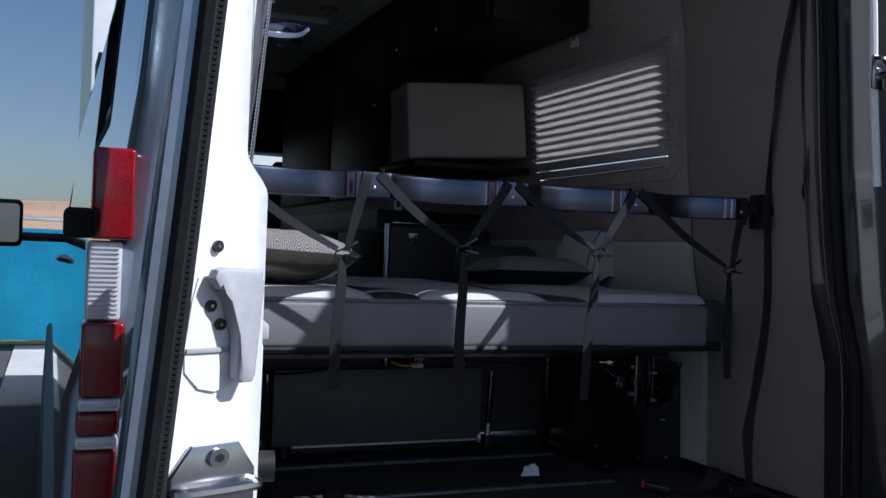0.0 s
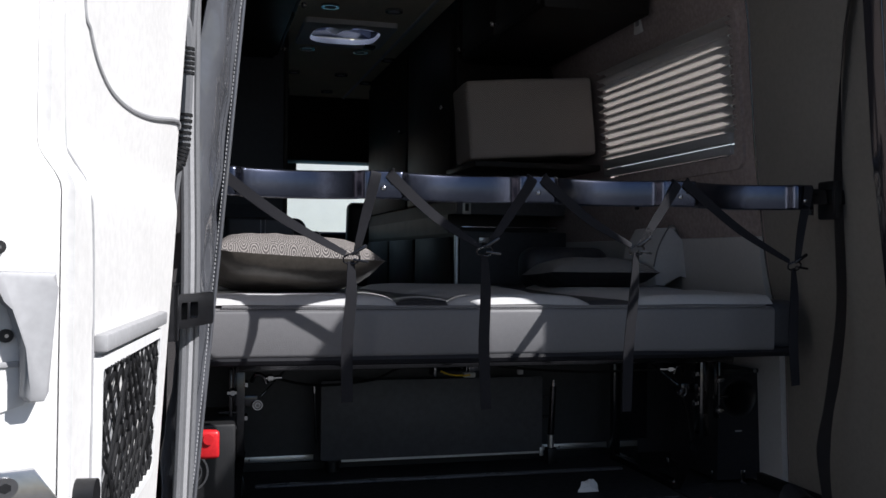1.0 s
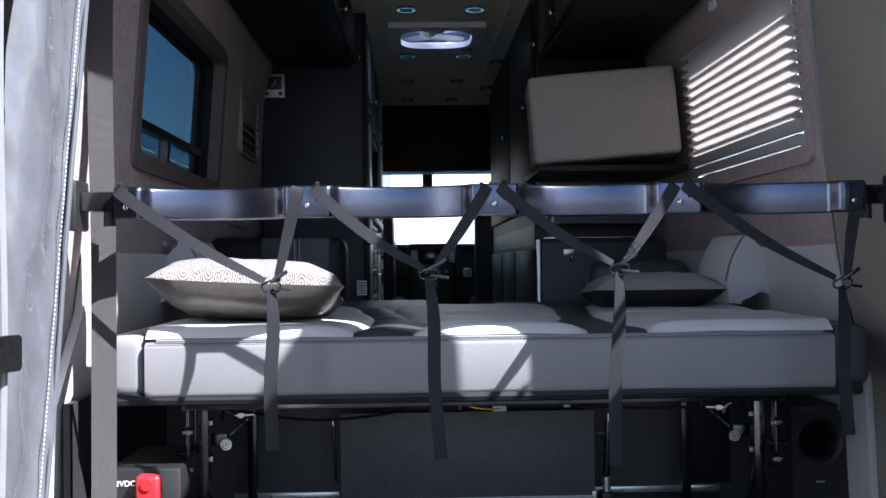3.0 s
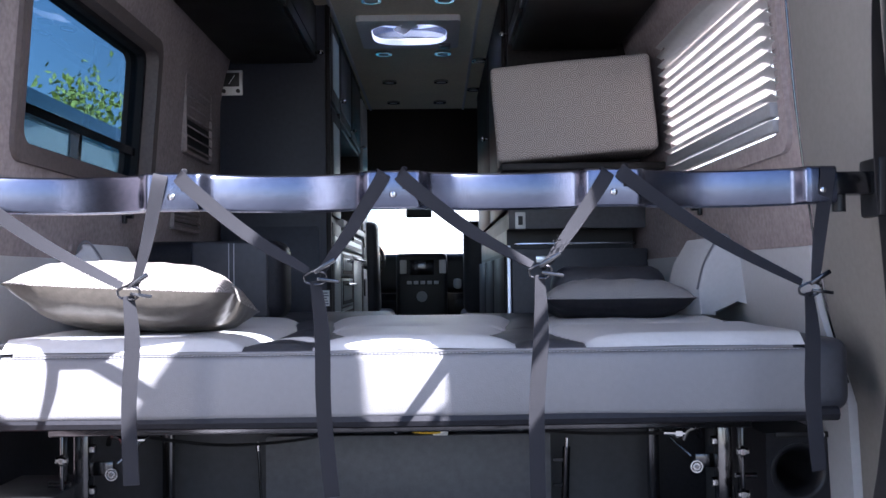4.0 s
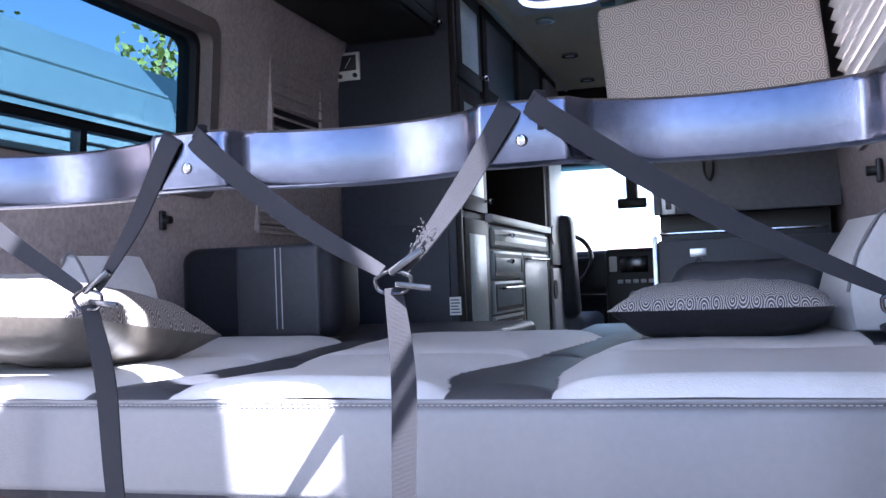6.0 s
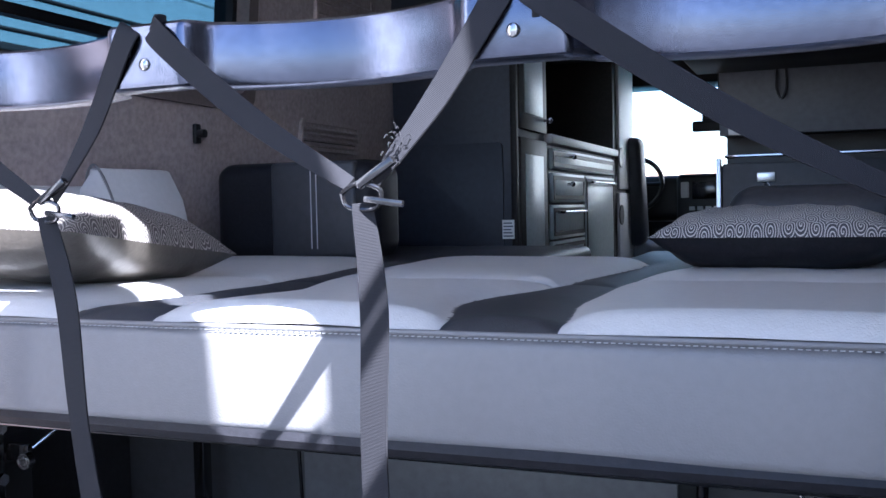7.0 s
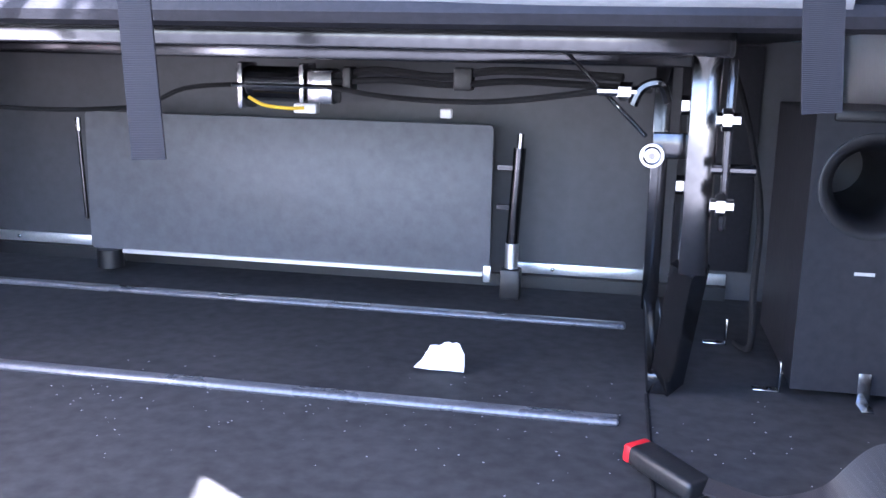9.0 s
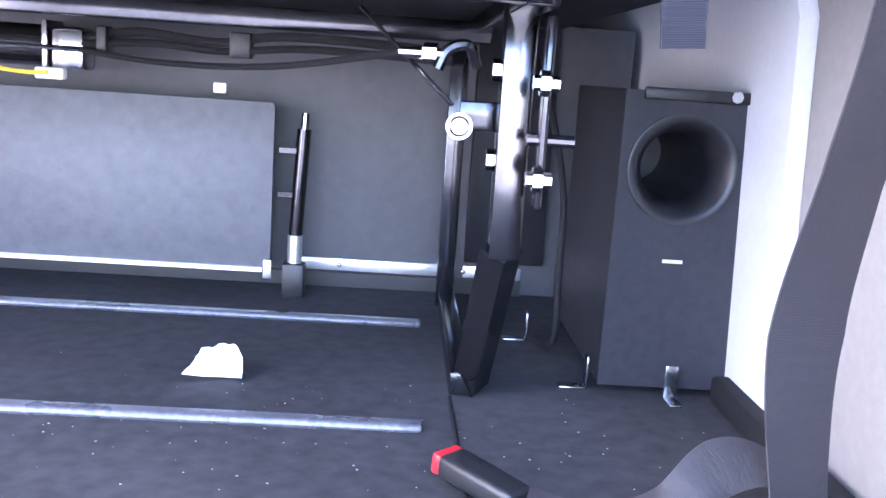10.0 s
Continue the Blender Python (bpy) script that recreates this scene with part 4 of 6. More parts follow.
es = [e for e in bm.edges if all(abs(v.co.y - BY0) < 1e-4 for v in e.verts) and abs(e.verts[0].co.z - e.verts[1].co.z) < 1e-4]
bmesh.ops.bevel(bm, geom=es, offset=0.014, segments=4, affect="EDGES", profile=0.5)
bmesh.ops.subdivide_edges(bm, edges=[e for e in bm.edges if abs(e.verts[0].co.x - e.verts[1].co.x) > 1], cuts=40)
for v in bm.verts:
    if v.co.y < BY0 + 0.02:
        v.co.y += 0.0035 * noise.noise(Vector((v.co.x * 4, v.co.z * 6, 3))) - 0.004 * math.sin(math.pi * (v.co.z - BZ0) / (BZ1 - BZ0))
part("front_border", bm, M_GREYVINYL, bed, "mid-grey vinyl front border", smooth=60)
for s, x0, x1 in ((-1, BX0, BX0 + 0.097), (1, BX1 - 0.097, BX1)):
    bm = box(x0, x1, BY0 + 0.012, BY1, BZ0, BZ1 + 0.006, 0.03, 5)
    part("end_cap", bm, M_DARKVINYL if s > 0 else M_GREYVINYL, bed, "rounded end bolster")
sb = bmesh.new()
for r, yy in ((BZ1 - 0.0125, BY0 - 0.0022),):
    for k in range(205):
        x = BX0 + 0.105 + k * 0.0075
        box(x, x + 0.0044, yy - 0.0012, yy + 0.0012, r - 0.0005, r + 0.0005, bm=sb)
part("stitching", sb, M_STITCH, bed, "white topstitching", smooth=0)
part("top_piping", tube([(BX0 + 0.12, BY0 + 0.004, BZ1 - 0.009), (0, BY0 + 0.003, BZ1 - 0.009), (BX1 - 0.12, BY0 + 0.004, BZ1 - 0.009)], 0.0035), M_GREYVINYL, bed)
part("lower_fold", tube([(BX0 + 0.03, BY0 + 0.016, BZ0 - 0.002), (0, BY0 + 0.012, BZ0 - 0.004), (BX1 - 0.03, BY0 + 0.016, BZ0 - 0.002)], 0.014), M_BLACKCLOTH, bed, "black dust cloth under the cushion")
part("base_sheet", box(BX0 + 0.05, BX1 - 0.05, BY0 + 0.03, BY1, 0.456, 0.468), M_BLACKCLOTH, bed)

# steel frame under the bed
fr = thing("sofa_mechanism", "black steel sofa frame with legs and linkage", "frame")
part("front_tube", box(-0.70, 0.70, 0.235, 0.265, 0.432, 0.456, 0.003), M_BLACKSTEEL, fr, "black front tube")
part("rear_tube", box(-0.70, 0.70, 0.80, 0.83, 0.415, 0.445, 0.003), M_BLACKSTEEL, fr)
for s in (-1, 1):
    x = s * 0.692
    part("side_tube", box(x - 0.014, x + 0.014, 0.24, 1.0, 0.43, 0.456, 0.003), M_BLACKSTEEL, fr)
    part("upper_leg", box(x - 0.016, x + 0.016, 0.375, 0.41, 0.19, 0.455, 0.003), M_BLACKSTEEL if s < 0 else M_DARKCHROME, fr, "shiny square steel leg")
    lg = rod((x - 0.002, 0.39, 0.20), (x - 0.012, 0.52, 0.012), 0.022, 4)
    part("foot_leg", lg, M_BLACKSTEEL, fr)
    part("rear_leg", box(s * 0.665 - 0.014, s * 0.665 + 0.014, 0.93, 0.96, 0.0, 0.44, 0.003), M_BLACKSTEEL, fr)
    part("foot_bar", box(s * 0.667 - 0.013, s * 0.667 + 0.013, 0.50, 0.96, 0.002, 0.03, 0.003), M_BLACKSTEEL, fr)
    disc = part("pivot_disc", rod((s * 0.640, 0.415, 0.319), (s * 0.640, 0.428, 0.319), 0.0138, 24), M_CHROME, fr, "bright pivot disc")
    part("rim", tube([(s * 0.640 + 0.0095 * math.cos(a * math.pi / 12), 0.414, 0.319 + 0.0095 * math.sin(a * math.pi / 12)) for a in range(25)], 0.0012), M_DARKCHROME, disc, "dark groove ring")
    part("screw", rod((s * 0.640, 0.411, 0.319), (s * 0.640, 0.416, 0.319), 0.0045, 6), M_DARKCHROME, disc, "dark hexagon screw")
    part("disc_arm", box(min(s * 0.64, s * 0.69), max(s * 0.64, s * 0.69), 0.425, 0.437, 0.315, 0.345, 0.002), M_BLACKSTEEL, fr)
    part("link_rod", rod((s * 0.632, 0.43, 0.34), (s * 0.53, 0.50, 0.435), 0.0028, 8), M_CHROME, fr)
    for z in (0.368, 0.279):
        bo = part("bolt", rod((s * 0.700, 0.325, z), (s * 0.724, 0.325, z), 0.0075, 6), M_CHROME, fr, "zinc bolt")
        part("nut", rod((s * 0.706, 0.325, z), (s * 0.715, 0.325, z), 0.012, 6), M_CHROME, bo)
        part("bolt", rod((s * 0.668, 0.40, z + 0.01), (s * 0.676, 0.40, z + 0.01), 0.011, 6), M_CHROME, fr)
    part("side_bolt", rod((s * 0.70, 0.34, 0.315), (s * 0.745, 0.34, 0.315), 0.006, 10), M_BLACKSTEEL, fr)
    part("link_plate", box(s * 0.715 - 0.004, s * 0.715 + 0.004, 0.33, 0.36, 0.25, 0.43, 0.003), M_BLACKSTEEL, fr)
    part("catch", tube([(s * 0.655, 0.44, 0.38), (s * 0.645, 0.43, 0.40), (s * 0.625, 0.43, 0.395), (s * 0.615, 0.43, 0.375)], 0.006), M_BLACKSTEEL, fr)
    part("ferrule", rod((s * 0.575, 0.44, 0.39), (s * 0.62, 0.43, 0.39), 0.006, 10), M_CHROME, fr)
    part("ferrule_nut", rod((s * 0.60, 0.435, 0.39), (s * 0.614, 0.432, 0.39), 0.011, 6), M_CHROME, fr)

mo = thing("bed_motor", "black electric motor with zinc brackets and yellow wire", "motor")
M_YELLOW = mat("yellow_wire", (0.75, 0.5, 0.03), 0.5, 0, 0.05, 8)
part("can", rod((-0.03, 0.86, 0.372), (0.075, 0.86, 0.372), 0.03, 24), M_BLACKSTEEL, mo)
part("bracket", box(-0.042, -0.032, 0.825, 0.895, 0.33, 0.408, 0.003), M_CHROME, mo)
part("bracket", box(0.068, 0.076, 0.825, 0.895, 0.34, 0.408, 0.003), M_CHROME, mo)
part("gearbox", box(0.078, 0.125, 0.83, 0.89, 0.34, 0.40, 0.008), M_CHROME, mo, "zinc gearbox")
part("connector", box(0.06, 0.10, 0.82, 0.84, 0.326, 0.342, 0.003), M_PAPER, mo)
part("shaft", rod((-0.05, 0.826, 0.37), (0.16, 0.826, 0.37), 0.004, 8), M_CHROME, mo)
part("yellow_wire", tube([(-0.02, 0.825, 0.35), (0.01, 0.818, 0.338), (0.05, 0.818, 0.334), (0.08, 0.82, 0.335)], 0.003), M_YELLOW, mo)
cb = thing("cable_run", "black cables strung under the bed", "cable")
part("cable", tube([(-0.62, 0.5, 0.39), (-0.45, 0.7, 0.33), (-0.25, 0.83, 0.325), (-0.15, 0.85, 0.36), (-0.05, 0.826, 0.37)], 0.004), M_RUBBER, cb)
part("cable", tube([(0.12, 0.826, 0.37), (0.25, 0.75, 0.36), (0.42, 0.6, 0.365), (0.58, 0.44, 0.39)], 0.004), M_RUBBER, cb)
part("cable", tube([(0.12, 0.85, 0.385), (0.2, 0.83, 0.40), (0.32, 0.80, 0.392), (0.42, 0.76, 0.405), (0.6, 0.70, 0.40)], 0.006), M_RUBBER, cb)
part("cable", tube([(0.10, 0.84, 0.375), (0.22, 0.82, 0.385), (0.33, 0.79, 0.38), (0.45, 0.74, 0.39), (0.64, 0.66, 0.385)], 0.005), M_RUBBER, cb)
part("cable_tie", box(0.34, 0.37, 0.77, 0.80, 0.372, 0.408, 0.004), M_BLACKPLASTIC, cb)
part("cable_tie", box(0.145, 0.16, 0.82, 0.86, 0.365, 0.405, 0.004), M_BLACKPLASTIC, cb)

# board behind, access panel, strip, gas strut
board = thing("bulkhead_board", "black board closing the space under the bed", "board", kind="structure", bm=box(-0.96, 0.96, 1.045, 1.06, 0.0, 0.46), material=M_BOARD)
strip = thing("aluminium_strip", "bright aluminium strip along the board's foot", "strip")
for x0, x1 in ((-0.74, -0.41), (0.40, 0.675), (0.70, 0.80)):
    part("length", box(x0, x1, 1.037, 1.044, 0.027, 0.047, 0.001), M_ALU, strip)
    part("screw", ball(((x0 + x1) / 2 - 0.05, 1.036, 0.037), 0.004, s=(1, 0.5, 1)), M_CHROME, strip)
part("kick", box(-0.80, 0.80, 1.03, 1.044, 0.0, 0.024), M_BLACKPLASTIC, strip)
# deep shade between leg and subwoofer, put in as a black sheet
thing("felt_panel", "black sheet standing in for deep shade on the board", "panel", bm=box(0.70, 0.835, 1.028, 1.043, 0.055, 0.452, 0.004), material=M_BLACKCLOTH)
ap = thing("access_panel", "charcoal access panel standing before the board", "panel")
part("face", prism(round_rect(-0.398, 0.382, 0.046, 0.308, 0.006), "y", 0.938, 0.952, bev=0.002), M_CHARCOAL, ap)
part("box_sides", box(-0.38, 0.365, 0.953, 1.03, 0.06, 0.295), M_BLACKPLASTIC, ap)
part("bottom_trim", box(-0.33, 0.37, 0.932, 0.938, 0.040, 0.047), M_ALU, ap)
part("corner_bracket", box(0.372, 0.386, 0.93, 0.937, 0.03, 0.06, 0.002), M_ALU, ap)
part("corner_foot", rod((-0.36, 0.94, 0.01), (-0.36, 0.94, 0.045), 0.025, 12), M_BLACKPLASTIC, ap)
part("clip", box(0.288, 0.308, 0.93, 0.945, 0.318, 0.334, 0.002), M_PAPER, ap, "white cable clip")
for s, x in ((1, 0.42), (-1, -0.412)):
    gs = thing("gas_strut", "black gas strut beside the access panel", "strut", group="struts under the bed")
    part("barrel", rod((x, 0.95, 0.10), (x + s * 0.008, 0.95, 0.27), 0.011 if s > 0 else 0.004, 14), M_BLACKSTEEL, gs)
    part("rod_end", rod((x + s * 0.008, 0.95, 0.27), (x + s * 0.009, 0.95, 0.295), 0.006, 10), M_CHROME, gs)
    if s > 0:
        part("collar", rod((x, 0.95, 0.055), (x, 0.95, 0.10), 0.012, 14), M_ALU, gs)
        for z in (0.235, 0.165):
            part("pin", box(x - 0.03, x, 0.945, 0.955, z - 0.004, z + 0.004), M_BLACKSTEEL, gs)
        part("foot", box(x - 0.018, x + 0.018, 0.93, 0.965, 0.0, 0.055, 0.004), M_BLACKPLASTIC, gs)

# floor ribs and dirt
for y, x0, x1 in ((0.392, -0.62, 0.622), (0.806, -0.62, 0.626)):
    fb = bmesh.new()
    box(x0, x1, y - 0.012, y + 0.012, -0.001, 0.009, 0.005, 3, fb)
    thing("floor_rib", "raised rubber-covered rib across the floor", "floor rib", group="floor ribs", bm=fb, material=M_RIB)
rng = random.Random(7)
bm = bmesh.new()
for k in range(170):
    x, y = rng.uniform(-0.1, 0.95), rng.gauss(0.33, 0.10)
    r = rng.uniform(0.0003, 0.0009)
    ball((x, y, r * 0.5), r, bm, (1.6, 1, 0.6), 6)
thing("floor_crumbs", "scattered pale crumbs and grit on the carpet", "grit", kind="stuff", bm=bm, material=M_GREYPLASTIC)
# torn piece of white tape
bm = bmesh.new()
P = [(-0.035, 0, 0), (0.035, -0.002, 0), (0.034, 0.01, 0.024), (0.022, 0.014, 0.038), (0.006, 0.012, 0.036), (-0.004, 0.02, 0.028), (-0.016, 0.018, 0.030), (-0.022, 0.010, 0.014)]
vs = [bm.verts.new((x, y, z)) for x, y, z in P]
c = bm.verts.new((0.006, 0.002, 0.018))
for a, b in zip(vs, vs[1:] + vs[:1]):
    bm.faces.new((a, b, c))
bmesh.ops.subdivide_edges(bm, edges=bm.edges[:], cuts=2, use_grid_fill=True)
for v in bm.verts:
    v.co += Vector((0, 0.006 * noise.noise(v.co * 60), 0.004 * noise.noise(v.co * 80 + Vector((5, 0, 0)))))
bmesh.ops.recalc_face_normals(bm, faces=bm.faces)
bmesh.ops.solidify(bm, geom=bm.faces[:], thickness=0.0008)
thing("tape_scrap", "crumpled scrap of white tape on the carpet", "scrap", at=(0.376, 0.52, 0.004), bm=bm, material=M_PAPER, smooth=20)

# ---- subwoofer ----
M_PORT = mat("glossy_black_plastic", (0.012, 0.012, 0.014), 0.4, 0, 0.1, 10)
sbw = thing("subwoofer", "black wood-grain subwoofer with a round port", "speaker")
SX0, SX1, SY0 = 0.837, 1.004, 0.54
SC = (0.912, 0.279)
ov, hole = [], []
angs = sorted([2 * math.pi * k / 48 for k in range(48)] + [math.atan2(v - SC[1], u - SC[0]) % (2 * math.pi) for u in (SX0, SX1) for v in (0.012, 0.368)])
for a in angs:
    ca, sa = math.cos(a), math.sin(a)
    t = min((SX1 - SC[0]) / ca if ca > 1e-6 else 9, (SX0 - SC[0]) / ca if ca < -1e-6 else 9, (0.368 - SC[1]) / sa if sa > 1e-6 else 9, (0.012 - SC[1]) / sa if sa < -1e-6 else 9)
    ov.append((SC[0] + t * ca, SC[1] + t * sa))
    hole.append((SC[0] + 0.058 * ca, SC[1] + 0.058 * sa))
part("front_board", ring(ov, hole, "y", SY0, SY0 + 0.012), M_SUBBLACK, sbw)
part("cabinet_body", ring(round_rect(SX0 + 0.001, SX1 - 0.001, 0.0125, 0.3675, 0.004, 3), round_rect(SX0 + 0.012, SX1 - 0.012, 0.024, 0.356, 0.003, 3), "y", SY0 + 0.075, SY0 + 0.30), M_SUBBLACK, sbw)
part("back_board", box(SX0 + 0.002, SX1 - 0.002, SY0 + 0.301, SY0 + 0.313, 0.013, 0.367), M_SUBBLACK, sbw)
part("cabinet_shell", ring(round_rect(SX0, SX1, 0.012, 0.368, 0.004, 3), round_rect(SX0 + 0.01, SX1 - 0.01, 0.022, 0.358, 0.003, 3), "y", SY0 + 0.012, SY0 + 0.08), M_SUBBLACK, sbw)
bm = bmesh.new()
prev = None
for r, y in ((0.066, 0.0), (0.066, -0.004), (0.062, -0.005), (0.056, -0.001), (0.047, 0.014), (0.042, 0.035), (0.041, 0.07), (0.041, 0.25)):
    cur = [bm.verts.new((SC[0] + r * math.cos(2 * math.pi * k / 40), SY0 + y, SC[1] + r * math.sin(2 * math.pi * k / 40))) for k in range(40)]
    if prev:
        for k in range(40):
            bm.faces.new((prev[k], prev[(k + 1) % 40], cur[(k + 1) % 40], cur[k]))
    prev = cur
bm.faces.new(prev)
part("port", bm, M_PORT, sbw, "flared round black port", smooth=50)
part("badge", box(0.9, 0.924, SY0 - 0.0012, SY0, 0.167, 0.171), M_SILVERPLASTIC, sbw, "small silver badge")
part("top_rail", box(SX0 + 0.02, SX1 - 0.01, SY0 - 0.008, SY0, 0.358, 0.372, 0.003), M_BLACKPLASTIC, sbw)
part("bolt", rod((0.963, SY0 - 0.012, 0.366), (0.963, SY0, 0.366), 0.007, 8), M_CHROME, sbw)
for x, y in ((0.925, 0.52), (0.815, 0.56), (0.765, 0.76)):
    br = thing("angle_bracket", "small zinc angle bracket screwed to the floor", "bracket", group="floor brackets")
    if x > 0.9:
        part("upright", box(x - 0.008, x + 0.008, y + 0.012, y + 0.015, 0, 0.042, 0.001), M_CHROME, br)
        part("foot", box(x - 0.008, x + 0.008, y - 0.018, y + 0.014, 0, 0.003, 0.001), M_CHROME, br)
    else:
        part("upright", box(x + 0.010, x + 0.013, y - 0.008, y + 0.008, 0, 0.042, 0.001), M_CHROME, br)
        part("foot", box(x - 0.022, x + 0.012, y - 0.008, y + 0.008, 0, 0.003, 0.001), M_CHROME, br)
    part("screw", ball((x, y, 0.003), 0.004, s=(1, 1, 0.5)), M_BLACKSTEEL, br)
thing("speaker_cable", "black cable hanging beside the subwoofer", "cable", bm=tube([(0.77, 0.9, 0.42), (0.785, 0.75, 0.33), (0.80, 0.68, 0.22), (0.795, 0.64, 0.12), (0.80, 0.66, 0.03), (0.79, 0.75, 0.006)], 0.005), material=M_RUBBER)

# ---- power unit at the left with red plug ----
pu = thing("power_unit", "black 12-volt power unit with a red plug and fan", "power unit")
part("case", box(-0.875, -0.705, 0.225, 0.50, 0.005, 0.305, 0.008), M_BLACKPLASTIC, pu)
part("red_plug", box(-0.80, -0.745, 0.19, 0.225, 0.225, 0.295, 0.010, 3), M_REDPLASTIC, pu, "red plastic plug")
part("plug_button", rod((-0.772, 0.184, 0.275), (-0.772, 0.195, 0.275), 0.013, 16), M_REDPLASTIC, pu)
fan = part("fan_guard", ring([(-0.82 + 0.05 * math.cos(2 * math.pi * k / 32), 0.19 + 0.05 * math.sin(2 * math.pi * k / 32)) for k in range(32)], [(-0.82 + 0.045 * math.cos(2 * math.pi * k / 32), 0.19 + 0.045 * math.sin(2 * math.pi * k / 32)) for k in range(32)], "y", 0.217, 0.224), M_CHROME, pu, "round wire fan guard")
for r in (0.034, 0.023, 0.012):
    part("guard_ring", ring([(-0.82 + r * math.cos(2 * math.pi * k / 24), 0.19 + r * math.sin(2 * math.pi * k / 24)) for k in range(24)], [(-0.82 + (r - 0.003) * math.cos(2 * math.pi * k / 24), 0.19 + (r - 0.003) * math.sin(2 * math.pi * k / 24)) for k in range(24)], "y", 0.218, 0.223), M_CHROME, fan)
words("12VDC", 0.018, M_PAPER, pu, Matrix.Translation((-0.835, 0.2235, 0.265)) @ Matrix.Rotation(radians(90), 4, "X"))

# ---- seat belts at the right ----
sbelt = thing("seat_belt", "grey seat belt hanging down the rear corner wall", "seat belt")
part("webbing", ribbon([(0.82, -0.16, 1.62), (0.835, -0.06, 1.3), (0.868, 0.0, 0.95), (0.897, 0.02, 0.62), (0.884, 0.03, 0.42), (0.866, 0.03, 0.32), (0.851, 0.03, 0.22), (0.862, 0.035, 0.12), (0.888, 0.05, 0.02)], [0.05, 0.05, 0.05, 0.05, 0.055, 0.06, 0.06, 0.055, 0.05], [(0.5, 1, 0), (0.6, 1, 0), (1, 0.5, 0), (1, 0.4, 0), (1, 0.35, 0), (1, 0.5, 0.1), (1, 0.3, 0.1), (1, 0.5, 0.2), (1, 0.6, 0.2)], 0.0015), M_BELT, sbelt)
part("anchor", box(0.81, 0.85, -0.20, -0.12, 1.58, 1.70, 0.012), M_BLACKPLASTIC, sbelt)
part("retractor", ball((0.885, -0.16, 0.95), 0.04, s=(0.5, 1, 1)), M_BLACKPLASTIC, sbelt)
bkl = thing("belt_buckle", "black buckle with a red button on grey webbing", "buckle")
part("webbing", ribbon([(0.705, 0.185, 0.028), (0.76, 0.17, 0.022), (0.82, 0.165, 0.035), (0.87, 0.20, 0.055), (0.92, 0.22, 0.05), (0.97, 0.20, 0.02)], [0.022, 0.03, 0.04, 0.05, 0.05, 0.045], [(0.2, 1, 0.3), (0.1, 1, 0), (0, 0.9, 0.5), (0, 0.7, 0.7), (0, 0.9, 0.4), (0, 1, 0)], 0.003), M_BELT, bkl)
bm = box(-0.043, 0.043, -0.017, 0.017, -0.011, 0.011, 0.006, 3)
bm2 = Matrix.Translation((0.672, 0.225, 0.022)) @ Matrix.Rotation(math.atan2(-0.075, 0.074), 4, "Z") @ Matrix.Rotation(radians(6), 4, "Y")
bmesh.ops.transform(bm, matrix=bm2, verts=bm.verts)
part("body", bm, M_BLACKPLASTIC, bkl)
bm = box(-0.050, -0.040, -0.016, 0.016, -0.010, 0.010, 0.003)
bmesh.ops.transform(bm, matrix=bm2, verts=bm.verts)
part("button", bm, M_REDPLASTIC, bkl, "red release button")
bk2 = thing("belt_buckle", "second buckle with a red button lying on the floor", "buckle")
bm = box(0.845, 0.875, 0.09, 0.16, 0.02, 0.045, 0.006, 3)
part("body", bm, M_BLACKPLASTIC, bk2)
part("button", box(0.846, 0.862, 0.158, 0.168, 0.024, 0.042, 0.003), M_REDPLASTIC, bk2, "red release button")
part("webbing", ribbon([(0.86, 0.09, 0.03), (0.90, 0.04, 0.045), (0.96, 0.0, 0.02)], 0.045, (0.3, 1, 0.2), 0.003), M_BELT, bk2)
thing("bump_stop", "round black rubber bump stop on the carpet", "stop", bm=rod((-0.36, 0.31, 0.0), (-0.36, 0.31, 0.06), 0.03, 20), material=M_RUBBER)


# ---- cushions ----
def pillow(name, label, w, d, h, m, top, under):
    root = thing(name, label, "pillow", at=m)
    n = 36
    for nm, sgn, mt in (("upper_cover", 1, top), ("lower_cover", -1, under)):
        bm = bmesh.new()
        uv = bm.loops.layers.uv.verify()
        g = {}
        for i in range(n + 1):
            for j in range(n + 1):
                u, v = 2 * i / n - 1, 2 * j / n - 1
                k = 1 - 0.07 * (1 - u * u) * abs(v) ** 3
                k2 = 1 - 0.07 * (1 - v * v) * abs(u) ** 3
                z = h * (max(0, (1 - u ** 4) * (1 - v ** 4))) ** 0.62 * (1 + 0.06 * noise.noise(Vector((u * 2, v * 2, sgn))))
                z += 0.005 * noise.noise(Vector((u * 6, v * 6, 9)))
                g[i, j] = bm.verts.new((u * w / 2 * k2, v * d / 2 * k, sgn * z if 0 < i < n and 0 < j < n else 0.0))
        for i in range(n):
            for j in range(n):
                f = bm.faces.new((g[i, j], g[i + 1, j], g[i + 1, j + 1], g[i, j + 1]))
                for loop, (a, b) in zip(f.loops, ((i, j), (i + 1, j), (i + 1, j + 1), (i, j + 1))):
                    loop[uv].uv = (a / n * w, b / n * d)
        part(nm, bm, mt, root, smooth=80)
    return root


pillow("throw_pillow", "square pillow, spiral print over olive satin", 0.455, 0.44, 0.070, Matrix.Translation((-0.568, 0.42, 0.700)) @ Euler((radians(-7), radians(3), radians(4))).to_matrix().to_4x4(), M_PRINTPILLOW, M_OLIVE)
